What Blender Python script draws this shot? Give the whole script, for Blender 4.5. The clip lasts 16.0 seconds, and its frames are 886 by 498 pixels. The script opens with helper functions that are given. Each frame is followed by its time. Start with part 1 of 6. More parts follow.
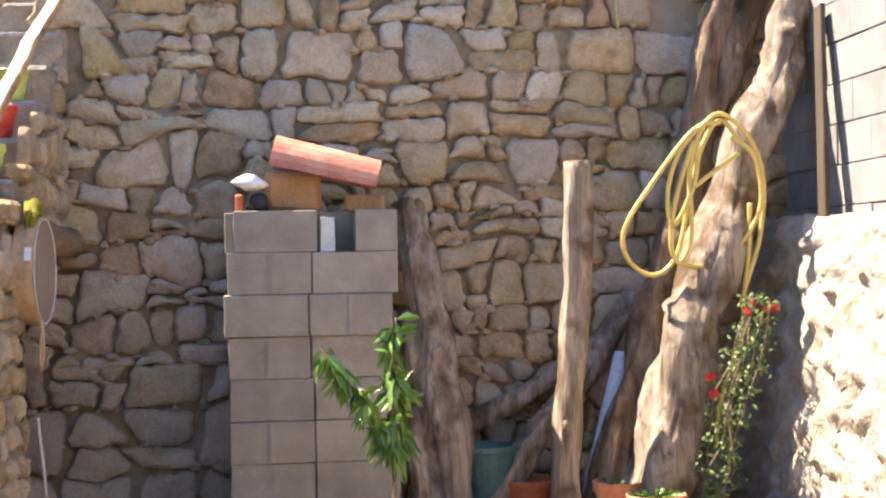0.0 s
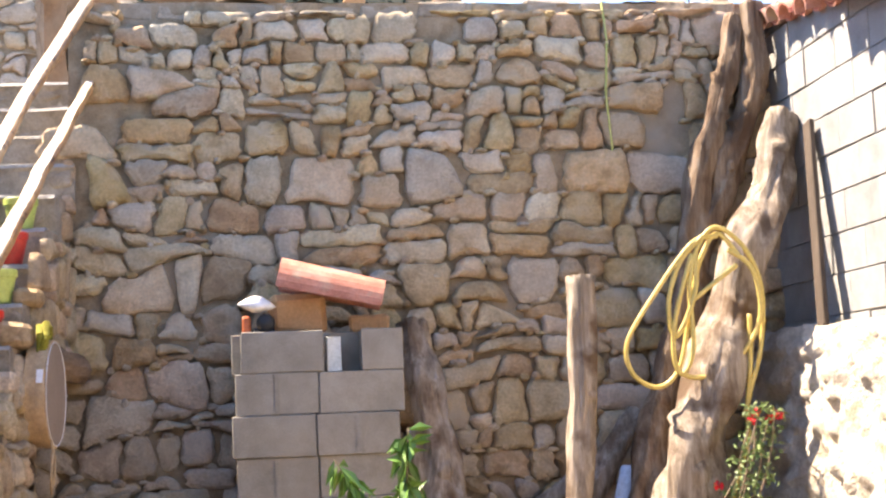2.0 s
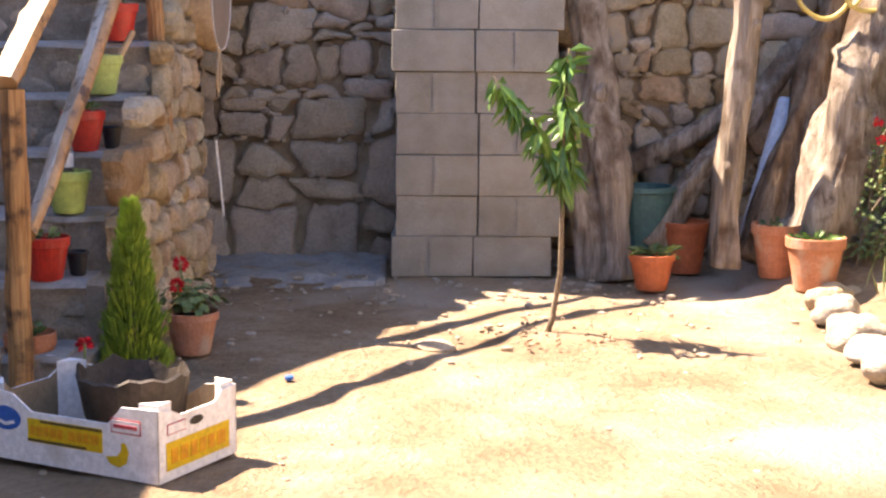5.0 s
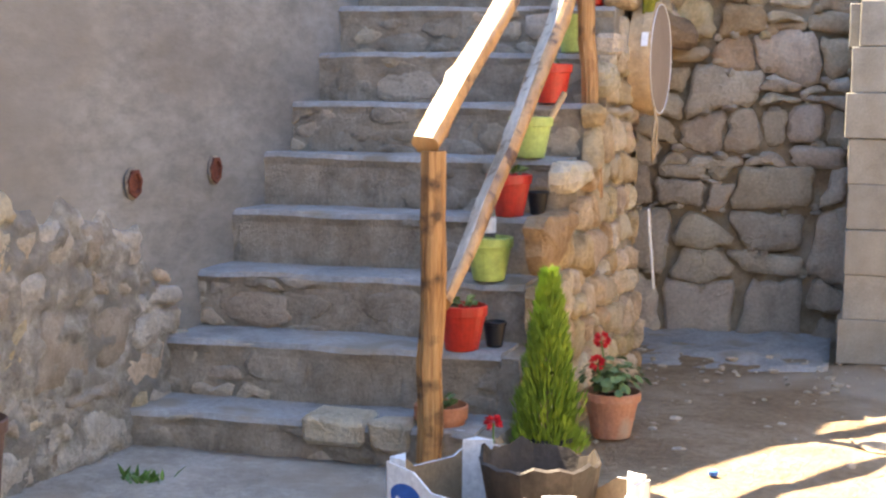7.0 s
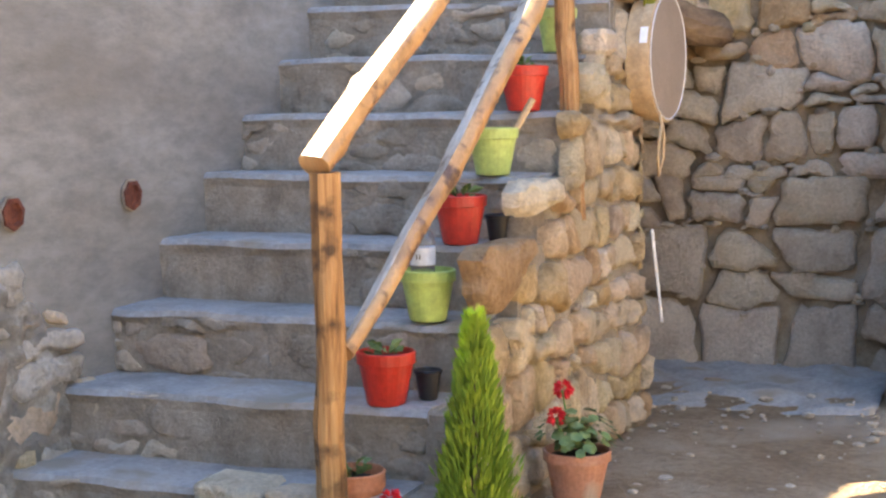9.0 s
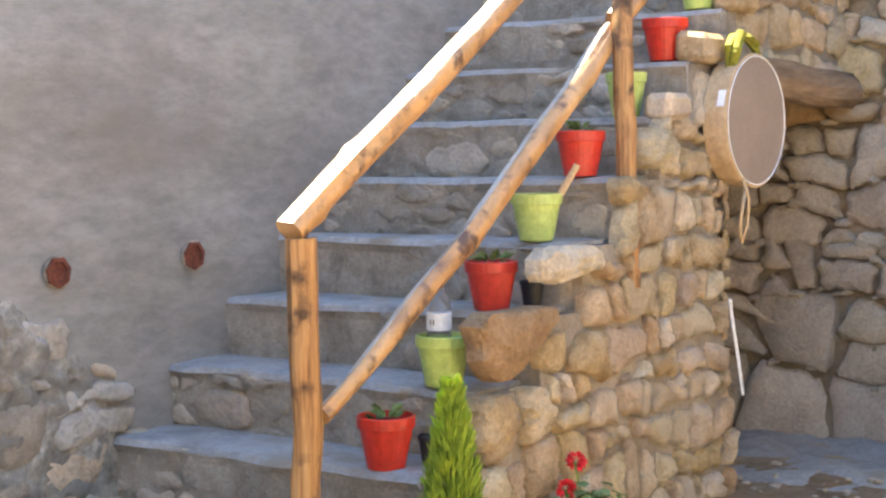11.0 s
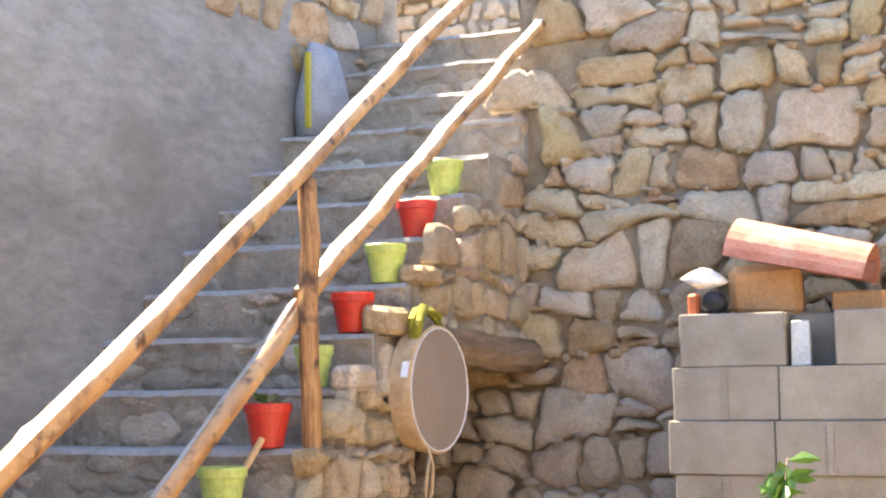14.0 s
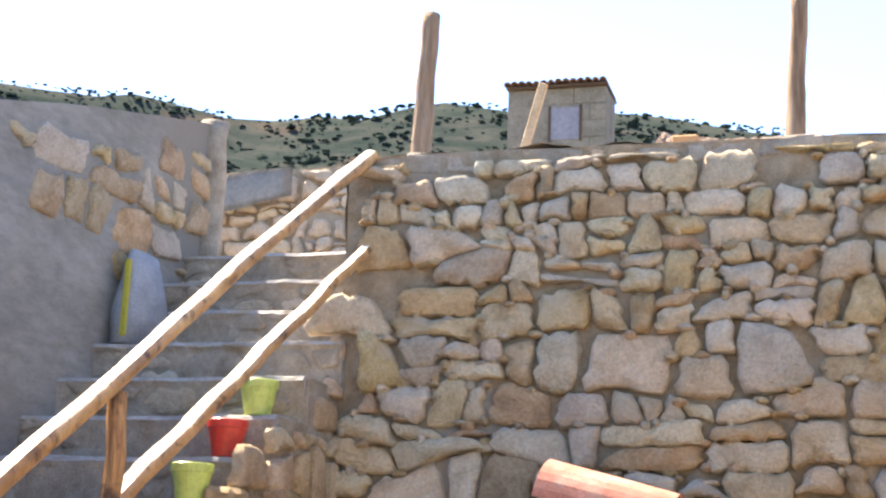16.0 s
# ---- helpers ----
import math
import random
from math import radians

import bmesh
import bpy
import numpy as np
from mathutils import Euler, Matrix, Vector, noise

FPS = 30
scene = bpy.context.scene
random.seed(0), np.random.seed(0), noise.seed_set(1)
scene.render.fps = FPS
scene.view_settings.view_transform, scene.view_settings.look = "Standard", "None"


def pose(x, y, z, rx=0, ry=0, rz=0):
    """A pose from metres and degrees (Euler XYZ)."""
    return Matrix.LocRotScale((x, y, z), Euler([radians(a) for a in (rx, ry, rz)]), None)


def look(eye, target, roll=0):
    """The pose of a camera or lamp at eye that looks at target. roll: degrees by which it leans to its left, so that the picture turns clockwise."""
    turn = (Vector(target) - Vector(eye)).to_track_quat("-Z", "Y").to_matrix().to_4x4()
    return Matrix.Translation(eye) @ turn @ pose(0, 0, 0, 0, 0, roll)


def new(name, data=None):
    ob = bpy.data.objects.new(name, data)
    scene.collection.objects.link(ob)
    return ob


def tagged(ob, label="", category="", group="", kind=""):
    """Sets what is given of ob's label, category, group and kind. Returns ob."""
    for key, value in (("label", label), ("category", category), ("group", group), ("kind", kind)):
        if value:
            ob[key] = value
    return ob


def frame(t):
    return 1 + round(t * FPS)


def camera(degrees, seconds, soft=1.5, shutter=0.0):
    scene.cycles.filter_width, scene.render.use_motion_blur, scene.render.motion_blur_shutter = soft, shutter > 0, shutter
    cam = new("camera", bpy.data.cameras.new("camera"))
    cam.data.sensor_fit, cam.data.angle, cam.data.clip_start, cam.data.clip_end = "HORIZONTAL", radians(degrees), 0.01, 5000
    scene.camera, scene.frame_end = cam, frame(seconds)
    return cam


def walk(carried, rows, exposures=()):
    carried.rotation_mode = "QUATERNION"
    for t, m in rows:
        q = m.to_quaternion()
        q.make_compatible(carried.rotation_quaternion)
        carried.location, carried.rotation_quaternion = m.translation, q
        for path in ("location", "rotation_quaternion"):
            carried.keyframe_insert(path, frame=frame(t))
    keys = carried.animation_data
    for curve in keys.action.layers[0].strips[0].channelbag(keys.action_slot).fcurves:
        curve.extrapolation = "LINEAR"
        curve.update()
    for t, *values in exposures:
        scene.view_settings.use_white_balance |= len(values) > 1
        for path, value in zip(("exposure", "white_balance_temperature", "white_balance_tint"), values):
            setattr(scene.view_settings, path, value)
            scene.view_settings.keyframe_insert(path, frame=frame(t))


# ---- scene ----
cam = camera(33.6, 16.0, soft=2.4)
PATH = [
    (0, (0.189, -7.01, 1.333), (0.426, -5.024, 1.353), -1.0),
    (0.5, (0.088, -7.063, 1.357), (0.317, -5.08, 1.476), -1.0),
    (1, (0.026, -7.047, 1.392), (0.292, -5.085, 1.672), -0.8),
    (1.5, (0.051, -7.054, 1.305), (0.328, -5.108, 1.677), -2.4),
    (2, (0.072, -7.086, 1.189), (0.336, -5.115, 1.408), -2.3),
    (2.5, (0.032, -7.077, 1.214), (0.265, -5.092, 1.284), -1.3),
    (3, (0.052, -7.094, 1.207), (0.235, -5.105, 1.118), -1.2),
    (3.2, (0.052, -7.096, 1.192), (0.223, -5.106, 1.083), -1.5),
    (5.3, (0.0, -7.098, 1.19), (-0.002, -5.121, 0.888), 1.5),
    (5.5, (-0.022, -7.099, 1.189), (-0.086, -5.121, 0.899), 2.1),
    (6, (-0.031, -7.041, 1.187), (-0.271, -5.077, 0.901), -1.2),
    (6.5, (0.011, -6.874, 1.177), (-0.398, -4.93, 0.945), -0.5),
    (7, (0.024, -6.694, 1.174), (-0.511, -4.778, 0.963), 0.7),
    (7.5, (0.025, -6.502, 1.181), (-0.452, -4.566, 1.018), -1.2),
    (8, (0.107, -6.323, 1.163), (-0.398, -4.395, 0.999), -3.2),
    (8.5, (0.297, -6.054, 1.153), (-0.371, -4.174, 1.017), -1.7),
    (8.7, (0.355, -5.938, 1.176), (-0.335, -4.068, 1.0), -0.9),
    (10.8, (1.126, -5.431, 1.192), (0.041, -3.762, 1.003), -1.9),
    (11, (1.224, -5.392, 1.202), (0.106, -3.738, 1.08), -0.5),
    (11.5, (1.367, -5.34, 1.197), (0.157, -3.747, 1.149), -0.9),
    (12, (1.414, -5.394, 1.199), (0.294, -3.739, 1.118), -0.8),
    (12.5, (1.426, -5.462, 1.249), (0.443, -3.721, 1.198), -0.2),
    (13, (1.43, -5.493, 1.286), (0.491, -3.728, 1.323), -0.9),
    (13.5, (1.439, -5.487, 1.303), (0.549, -3.701, 1.426), -1.2),
    (14, (1.454, -5.463, 1.331), (0.653, -3.641, 1.521), -0.8),
    (14.5, (1.449, -5.449, 1.341), (0.731, -3.603, 1.611), -0.4),
    (15, (1.448, -5.448, 1.353), (0.785, -3.592, 1.69), 0.7),
    (15.5, (1.44, -5.459, 1.371), (0.836, -3.597, 1.78), 1.8),
    (16, (1.426, -5.472, 1.392), (0.878, -3.608, 1.868), 2.1),
]
EXPOSURES = [(0, 2.25, 7850, 17), (0.5, 2.42, 7850, 17), (1.4, 2.23, 7300, 18), (2.0, 2.4, 7900, 18), (3, 2.45, 8000, 18), (5.5, 2.38, 8000, 23), (6, 2.4, 8000, 22), (7, 3.1, 8300, 13), (8.5, 3.32, 8300, 11), (12.5, 3.32, 8200, 9), (13.5, 3.2, 8300, 12), (14.5, 2.88, 8300, 15), (16, 2.46, 7800, 14)]
walk(cam, [(t, look(eye, target, roll)) for t, eye, target, roll in PATH], EXPOSURES)

# ---- light ----
SUN = Vector((-0.595, 0.30, 1.0)).normalized()
world = bpy.data.worlds.new("sky_world")
scene.world = world
world.use_nodes = True
wn = world.node_tree
sky = wn.nodes.new("ShaderNodeTexSky")
sky.sky_type = "NISHITA"
sky.sun_disc = False
sky.sun_elevation = math.asin(SUN.z)
sky.sun_rotation = math.atan2(SUN.x, SUN.y)
sky.altitude = 2500
sky.dust_density = 0.0
sky.ozone_density = 6.0
bg = wn.nodes["Background"]
bg.inputs["Strength"].default_value = 0.14
wn.links.new(sky.outputs["Color"], bg.inputs["Color"])
lamp = bpy.data.lights.new("sun", "SUN")
lamp.energy, lamp.angle, lamp.color = 4.8, radians(0.55), (1.0, 0.95, 0.86)
sun = new("sun", lamp)
sun.matrix_world = look(SUN * 30, (0, 0, 0))


# ---- materials ----
def mat(name, stops, scale=8.0, rough=0.85, bump=0.4, fine=60.0, relief=0.012, vary=0.0, stain=None, stain_scale=1.2, stain_at=0.58, stretch=(1, 1, 1), detail=6.0, metal=0.0, spec=0.3, local=False, hue=0.0):
    """A procedural surface: mottled colours, fine grain, stains and per-piece variation."""
    m = bpy.data.materials.new(name)
    m.use_nodes = True
    nt = m.node_tree
    N, L = nt.nodes.new, nt.links.new
    p = nt.nodes["Principled BSDF"]
    p.inputs["Roughness"].default_value = rough
    p.inputs["Metallic"].default_value = metal
    p.inputs["Specular IOR Level"].default_value = spec
    co = N("ShaderNodeTexCoord") if local else N("ShaderNodeNewGeometry")
    src = co.outputs["Object" if local else "Position"]
    mp = N("ShaderNodeMapping")
    mp.inputs["Scale"].default_value = stretch
    L(src, mp.inputs["Vector"])
    n1 = N("ShaderNodeTexNoise")
    n1.inputs["Scale"].default_value, n1.inputs["Detail"].default_value, n1.inputs["Roughness"].default_value = scale, detail, 0.62
    L(mp.outputs["Vector"], n1.inputs["Vector"])
    ramp = N("ShaderNodeValToRGB")
    els = ramp.color_ramp.elements
    els[0].position, els[1].position = 0.30, 0.70
    els[0].color, els[1].color = (*stops[0], 1), (*stops[-1], 1)
    for k, c in enumerate(stops[1:-1], 1):
        e = els.new(0.30 + 0.40 * k / (len(stops) - 1))
        e.color = (*c, 1)
    L(n1.outputs["Fac"], ramp.inputs["Fac"])
    col = ramp.outputs["Color"]
    n2 = N("ShaderNodeTexNoise")
    n2.inputs["Scale"].default_value, n2.inputs["Detail"].default_value, n2.inputs["Roughness"].default_value = fine, 5.0, 0.7
    L(mp.outputs["Vector"], n2.inputs["Vector"])
    g = N("ShaderNodeMapRange")
    g.inputs["From Min"].default_value, g.inputs["From Max"].default_value = 0.3, 0.7
    g.inputs["To Min"].default_value, g.inputs["To Max"].default_value = 0.78, 1.18
    L(n2.outputs["Fac"], g.inputs["Value"])
    mul = N("ShaderNodeVectorMath")
    mul.operation = "SCALE"
    L(col, mul.inputs[0])
    L(g.outputs["Result"], mul.inputs["Scale"])
    col = mul.outputs["Vector"]
    if vary or hue:
        oi = N("ShaderNodeObjectInfo")
        hsv = N("ShaderNodeHueSaturation")
        isl = N("ShaderNodeNewGeometry")
        both = N("ShaderNodeMath")
        L(oi.outputs["Random"], both.inputs[0])
        L(isl.outputs["Random Per Island"], both.inputs[1])
        for key, amount, seed in (("Value", vary, 1.0), ("Saturation", vary * 0.9, 7.31), ("Hue", hue, 3.7)):
            w = N("ShaderNodeTexWhiteNoise")
            w.noise_dimensions = "1D"
            a = N("ShaderNodeMath")
            a.operation = "MULTIPLY"
            a.inputs[1].default_value = seed * 91.7
            L(both.outputs[0], a.inputs[0])
            L(a.outputs[0], w.inputs["W"])
            r = N("ShaderNodeMapRange")
            mid = 0.5 if key == "Hue" else 1.0
            r.inputs["To Min"].default_value, r.inputs["To Max"].default_value = mid - amount, mid + amount
            L(w.outputs["Value"], r.inputs["Value"])
            L(r.outputs["Result"], hsv.inputs[key])
        L(col, hsv.inputs["Color"])
        col = hsv.outputs["Color"]
    if stain:
        n3 = N("ShaderNodeTexNoise")
        n3.inputs["Scale"].default_value, n3.inputs["Detail"].default_value = stain_scale, 7.0
        L(src, n3.inputs["Vector"])
        r3 = N("ShaderNodeMapRange")
        r3.inputs["From Min"].default_value, r3.inputs["From Max"].default_value = stain_at - 0.05, stain_at + 0.09
        L(n3.outputs["Fac"], r3.inputs["Value"])
        mx = N("ShaderNodeMix")
        mx.data_type = "RGBA"
        L(r3.outputs["Result"], mx.inputs["Factor"])
        L(col, mx.inputs["A"])
        mx.inputs["B"].default_value = (*stain, 1)
        col = mx.outputs["Result"]
    L(col, p.inputs["Base Color"])
    if bump:
        b = N("ShaderNodeBump")
        b.inputs["Strength"].default_value, b.inputs["Distance"].default_value = bump, relief
        ad = N("ShaderNodeMath")
        L(n1.outputs["Fac"], ad.inputs[0])
        L(n2.outputs["Fac"], ad.inputs[1])
        L(ad.outputs[0], b.inputs["Height"])
        L(b.outputs["Normal"], p.inputs["Normal"])
    return m


M_STONE = mat("limestone", [(0.41, 0.28, 0.155), (0.60, 0.44, 0.27), (0.69, 0.555, 0.38)], 9, 0.9, 1.0, 60, relief=0.03, vary=0.15, hue=0.012, stain=(0.57, 0.48, 0.36), stain_scale=3.1, stain_at=0.60)
M_STONE_OCHRE = mat("ochre_limestone", [(0.40, 0.265, 0.15), (0.56, 0.395, 0.23), (0.64, 0.49, 0.32)], 8, 0.9, 1.0, 60, relief=0.03, vary=0.14, hue=0.012)
M_STONE_DARK = mat("weathered_stone", [(0.40, 0.32, 0.24), (0.52, 0.43, 0.33), (0.60, 0.515, 0.405)], 7, 0.9, 0.9, 60, relief=0.025, vary=0.13, hue=0.008)
M_STONE_PALE = mat("pale_limestone", [(0.52, 0.39, 0.245), (0.70, 0.56, 0.39), (0.77, 0.66, 0.50)], 9, 0.9, 1.0, 70, relief=0.03, vary=0.13, hue=0.012)
M_MORTAR = mat("earth_mortar", [(0.21, 0.15, 0.095), (0.31, 0.235, 0.155), (0.41, 0.325, 0.23)], 11, 0.95, 1.0, 90, stain=(0.35, 0.30, 0.24), stain_scale=1.6, stain_at=0.56)
M_CEMENT = mat("cement_mortar", [(0.23, 0.185, 0.138), (0.335, 0.28, 0.218), (0.43, 0.365, 0.29)], 9, 0.95, 1.0, 80)
M_PLASTER = mat("grey_render", [(0.18, 0.168, 0.148), (0.243, 0.23, 0.207), (0.30, 0.285, 0.26)], 2.6, 0.93, 0.35, 22, relief=0.012, stain=(0.19, 0.172, 0.146), stain_scale=1.1, stain_at=0.57, detail=9.0, stretch=(1, 0.4, 1))
M_TREAD = mat("cement_tread", [(0.24, 0.23, 0.215), (0.345, 0.33, 0.31), (0.43, 0.415, 0.395)], 5, 0.9, 0.6, 50, stain=(0.28, 0.24, 0.19), stain_scale=5, stain_at=0.57)
M_BLOCK = mat("concrete_block", [(0.235, 0.215, 0.18), (0.305, 0.28, 0.24), (0.36, 0.335, 0.29)], 5, 0.95, 0.5, 180, vary=0.1)
M_BLOCKPALE = mat("pale_concrete_block", [(0.225, 0.222, 0.215), (0.28, 0.277, 0.268), (0.325, 0.322, 0.31)], 5, 0.95, 0.5, 160, vary=0.08)
M_EARTH = mat("packed_earth", [(0.215, 0.14, 0.08), (0.325, 0.23, 0.143), (0.43, 0.335, 0.235)], 2.2, 0.97, 1.0, 35, relief=0.035, stain=(0.43, 0.355, 0.27), stain_scale=0.9, stain_at=0.57, detail=8.0)
M_WHITEWASH = mat("limewashed_rubble", [(0.46, 0.38, 0.27), (0.64, 0.57, 0.47), (0.74, 0.69, 0.61)], 9, 0.95, 1.0, 50, relief=0.04)
M_TILE = mat("terracotta_roof_tile", [(0.34, 0.145, 0.105), (0.44, 0.20, 0.15), (0.49, 0.265, 0.21)], 9, 0.85, 0.3, 90, vary=0.14, stain=(0.40, 0.30, 0.22), stain_scale=6, stain_at=0.6)
M_LOG = mat("weathered_log", [(0.17, 0.125, 0.088), (0.44, 0.355, 0.275), (0.62, 0.545, 0.46)], 26, 0.88, 1.0, 90, relief=0.035, stretch=(1, 1, 0.09), vary=0.08, stain=(0.17, 0.11, 0.07), stain_scale=4.5, stain_at=0.57)
M_RAIL = mat("varnished_pole", [(0.20, 0.095, 0.04), (0.48, 0.26, 0.105), (0.62, 0.40, 0.19)], 9, 0.45, 0.6, 40, stretch=(1, 0.3, 0.3), stain=(0.10, 0.05, 0.028), stain_scale=16, stain_at=0.60, spec=0.6)
# bleached wood, paled further so the rails' sunlit side reads white
M_BLEACHED_LIT = mat("bleached_sunlit_face", [(0.38, 0.28, 0.19), (0.62, 0.52, 0.405), (0.72, 0.64, 0.53)], 12, 0.6, 0.8, 50, stretch=(1, 0.25, 0.25), stain=(0.20, 0.12, 0.07), stain_scale=17, stain_at=0.62, spec=0.4)
M_POST = mat("varnished_post", [(0.13, 0.055, 0.022), (0.42, 0.205, 0.075), (0.56, 0.33, 0.14)], 48, 0.5, 0.8, 90, stretch=(1, 1, 0.05), stain=(0.075, 0.038, 0.02), stain_scale=11, stain_at=0.58, spec=0.4)
M_ADOBE = mat("brown_adobe", [(0.15, 0.085, 0.042), (0.23, 0.135, 0.07), (0.29, 0.18, 0.10)], 2, 0.95, 0.5, 20, stain=(0.26, 0.20, 0.14), stain_scale=0.8)
M_HILL = mat("scrub_hillside", [(0.020, 0.030, 0.027), (0.034, 0.042, 0.037), (0.060, 0.060, 0.052)], 0.16, 0.97, 0.3, 1.6, stain=(0.085, 0.062, 0.052), stain_scale=0.05, stain_at=0.61, spec=0.0, stretch=(1, 1, 3), detail=9.0)
M_SHRUB = mat("shrub_green", [(0.017, 0.027, 0.023), (0.028, 0.038, 0.030), (0.042, 0.052, 0.038)], 0.8, 0.9, 0.2, 6, spec=0.0)


# ---- helpers of the place ----
def mesh_of(bm, name, material, smooth=False):
    me = bpy.data.meshes.new(name)
    bmesh.ops.recalc_face_normals(bm, faces=bm.faces[:])
    bm.to_mesh(me)
    bm.free()
    for m in material if isinstance(material, (list, tuple)) else (material,):
        me.materials.append(m)
    if smooth:
        me.polygons.foreach_set("use_smooth", [True] * len(me.polygons))
    return me


def part(name, bm, material, parent=None, label="", smooth=False, m=None):
    ob = new(name, mesh_of(bm, name, material, smooth))
    if m is not None:
        ob.matrix_basis = m
    if parent is not None:
        ob.parent = parent
    return tagged(ob, label) if label else ob


def thing(name, at, label, category, group="", kind=""):
    ob = new(name)
    ob.empty_display_size = 0.1
    ob.matrix_basis = at if isinstance(at, Matrix) else Matrix.Translation(at)
    return tagged(ob, label, category, group, kind)


def box(bm, x0, x1, y0, y1, z0, z1, bevel=0.0, jitter=0.0, rnd=random):
    vs = [bm.verts.new((x + rnd.uniform(-jitter, jitter), y + rnd.uniform(-jitter, jitter), z + rnd.uniform(-jitter, jitter))) for x in (x0, x1) for y in (y0, y1) for z in (z0, z1)]
    fs = [bm.faces.new([vs[i] for i in f]) for f in ((0, 1, 3, 2), (4, 6, 7, 5), (0, 4, 5, 1), (2, 3, 7, 6), (0, 2, 6, 4), (1, 5, 7, 3))]
    if bevel:
        es = {e for f in fs for e in f.edges}
        bmesh.ops.bevel(bm, geom=list(es), offset=bevel, segments=1, affect="EDGES")
    return bm


def tube(bm, pts, radii, segs=12, rough=0.0, seed=0, caps=True, knots=0.0, flat=None):
    """A round, tapered and gnarled bar along points; flat names a side along which it is worn flat and takes the second
    material, paled as if sunlit.
    """
    pts = [Vector(p) for p in pts]
    rnd = random.Random(seed)
    rings, up = [], None
    for i, p in enumerate(pts):
        d = (pts[min(i + 1, len(pts) - 1)] - pts[max(i - 1, 0)]).normalized()
        side = d.cross(up if up else (Vector((1, 0, 0)) if abs(d.x) < 0.8 else Vector((0, 1, 0)))).normalized()
        up = side.cross(d).normalized()
        r = radii[i] if isinstance(radii, (list, tuple)) else radii
        ring = []
        for k in range(segs):
            a = 2 * math.pi * k / segs
            w = side * math.cos(a) + up * math.sin(a)
            q = p + w * r
            run = i * 0.11
            f = 1 + rough * 0.6 * noise.noise(Vector((w.x * 0.9 + seed, w.y * 0.9 + w.z * 0.4, run))) + rough * 0.5 * noise.noise(Vector((w.x * 3.2, w.y * 3.2 + seed, run * 0.9))) + knots * max(0, noise.noise(q * (0.8 / max(r, 0.01)) + Vector((0, seed, 3))) - 0.42)
            c = 0.0
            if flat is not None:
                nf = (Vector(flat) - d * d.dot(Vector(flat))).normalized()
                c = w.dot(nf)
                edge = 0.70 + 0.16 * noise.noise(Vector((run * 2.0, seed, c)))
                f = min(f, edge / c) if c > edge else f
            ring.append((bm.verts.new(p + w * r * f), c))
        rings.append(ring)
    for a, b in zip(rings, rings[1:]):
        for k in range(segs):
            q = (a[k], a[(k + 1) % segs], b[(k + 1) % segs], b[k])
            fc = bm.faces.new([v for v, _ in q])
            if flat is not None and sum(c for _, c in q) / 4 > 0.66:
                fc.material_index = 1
    if caps:
        bm.faces.new([v for v, _ in rings[0]][::-1])
        bm.faces.new([v for v, _ in rings[-1]])
    return bm


def line(a, b, n, wob=0.0, seed=0):
    a, b = Vector(a), Vector(b)
    return [a.lerp(b, i / (n - 1)) + wob * Vector(noise.noise_vector(Vector((i * 0.35 + seed * 7.1, seed, 0)))) for i in range(n)]


def lathe(bm, profile, segs=24, at=(0, 0, 0), caps=True):
    rings = []
    for r, z in profile:
        rings.append([bm.verts.new((at[0] + r * math.cos(2 * math.pi * k / segs), at[1] + r * math.sin(2 * math.pi * k / segs), at[2] + z)) for k in range(segs)])
    for a, b in zip(rings, rings[1:]):
        for k in range(segs):
            bm.faces.new((a[k], a[(k + 1) % segs], b[(k + 1) % segs], b[k]))
    if caps:
        bm.faces.new(rings[0][::-1])
        bm.faces.new(rings[-1])
    return bm


def cells(width, height, size, aspect, seed, inside=None, tries=9000):
    """Irregular, wide stones that fill a wall: a spread of seeds, each with its own cell."""
    rnd = random.Random(seed)
    pts = []
    for _ in range(tries):
        p = (rnd.uniform(-0.1, width + 0.1), rnd.uniform(-0.1, height + 0.1))
        s = size(*p) * rnd.choice((0.45, 0.6, 0.8, 1.0, 1.0, 1.3))
        if all(((p[0] - q[0]) / aspect) ** 2 + (p[1] - q[1]) ** 2 > (0.5 * (s + r)) ** 2 for *q, r in pts):
            pts.append((*p, s))
    out = []
    for i, (px, py, ps) in enumerate(pts):
        poly = [(-0.02, -0.02), (width + 0.02, -0.02), (width + 0.02, height + 0.02), (-0.02, height + 0.02)]
        for j, (qx, qy, qs) in enumerate(pts):
            dx, dy = (qx - px) / aspect, qy - py
            d2 = dx * dx + dy * dy
            if i == j or d2 > (3.2 * max(ps, qs)) ** 2:
                continue
            k = 0.5 + 0.5 * (ps * ps - qs * qs) / d2 * 0.25
            mx, my = px / aspect + dx * k, py + dy * k
            cut, n = [], len(poly)
            side = [(x / aspect - mx) * dx + (y - my) * dy for x, y in poly]
            for a in range(n):
                b = (a + 1) % n
                if side[a] <= 0:
                    cut.append(poly[a])
                if side[a] * side[b] < 0:
                    f = side[a] / (side[a] - side[b])
                    cut.append((poly[a][0] + f * (poly[b][0] - poly[a][0]), poly[a][1] + f * (poly[b][1] - poly[a][1])))
            poly = cut
            if len(poly) < 3:
                break
        if len(poly) < 3:
            continue
        cx, cy = sum(p[0] for p in poly) / len(poly), sum(p[1] for p in poly) / len(poly)
        if inside and not inside(cx, cy):
            continue
        out.append((cx, cy, poly, ps))
    return out


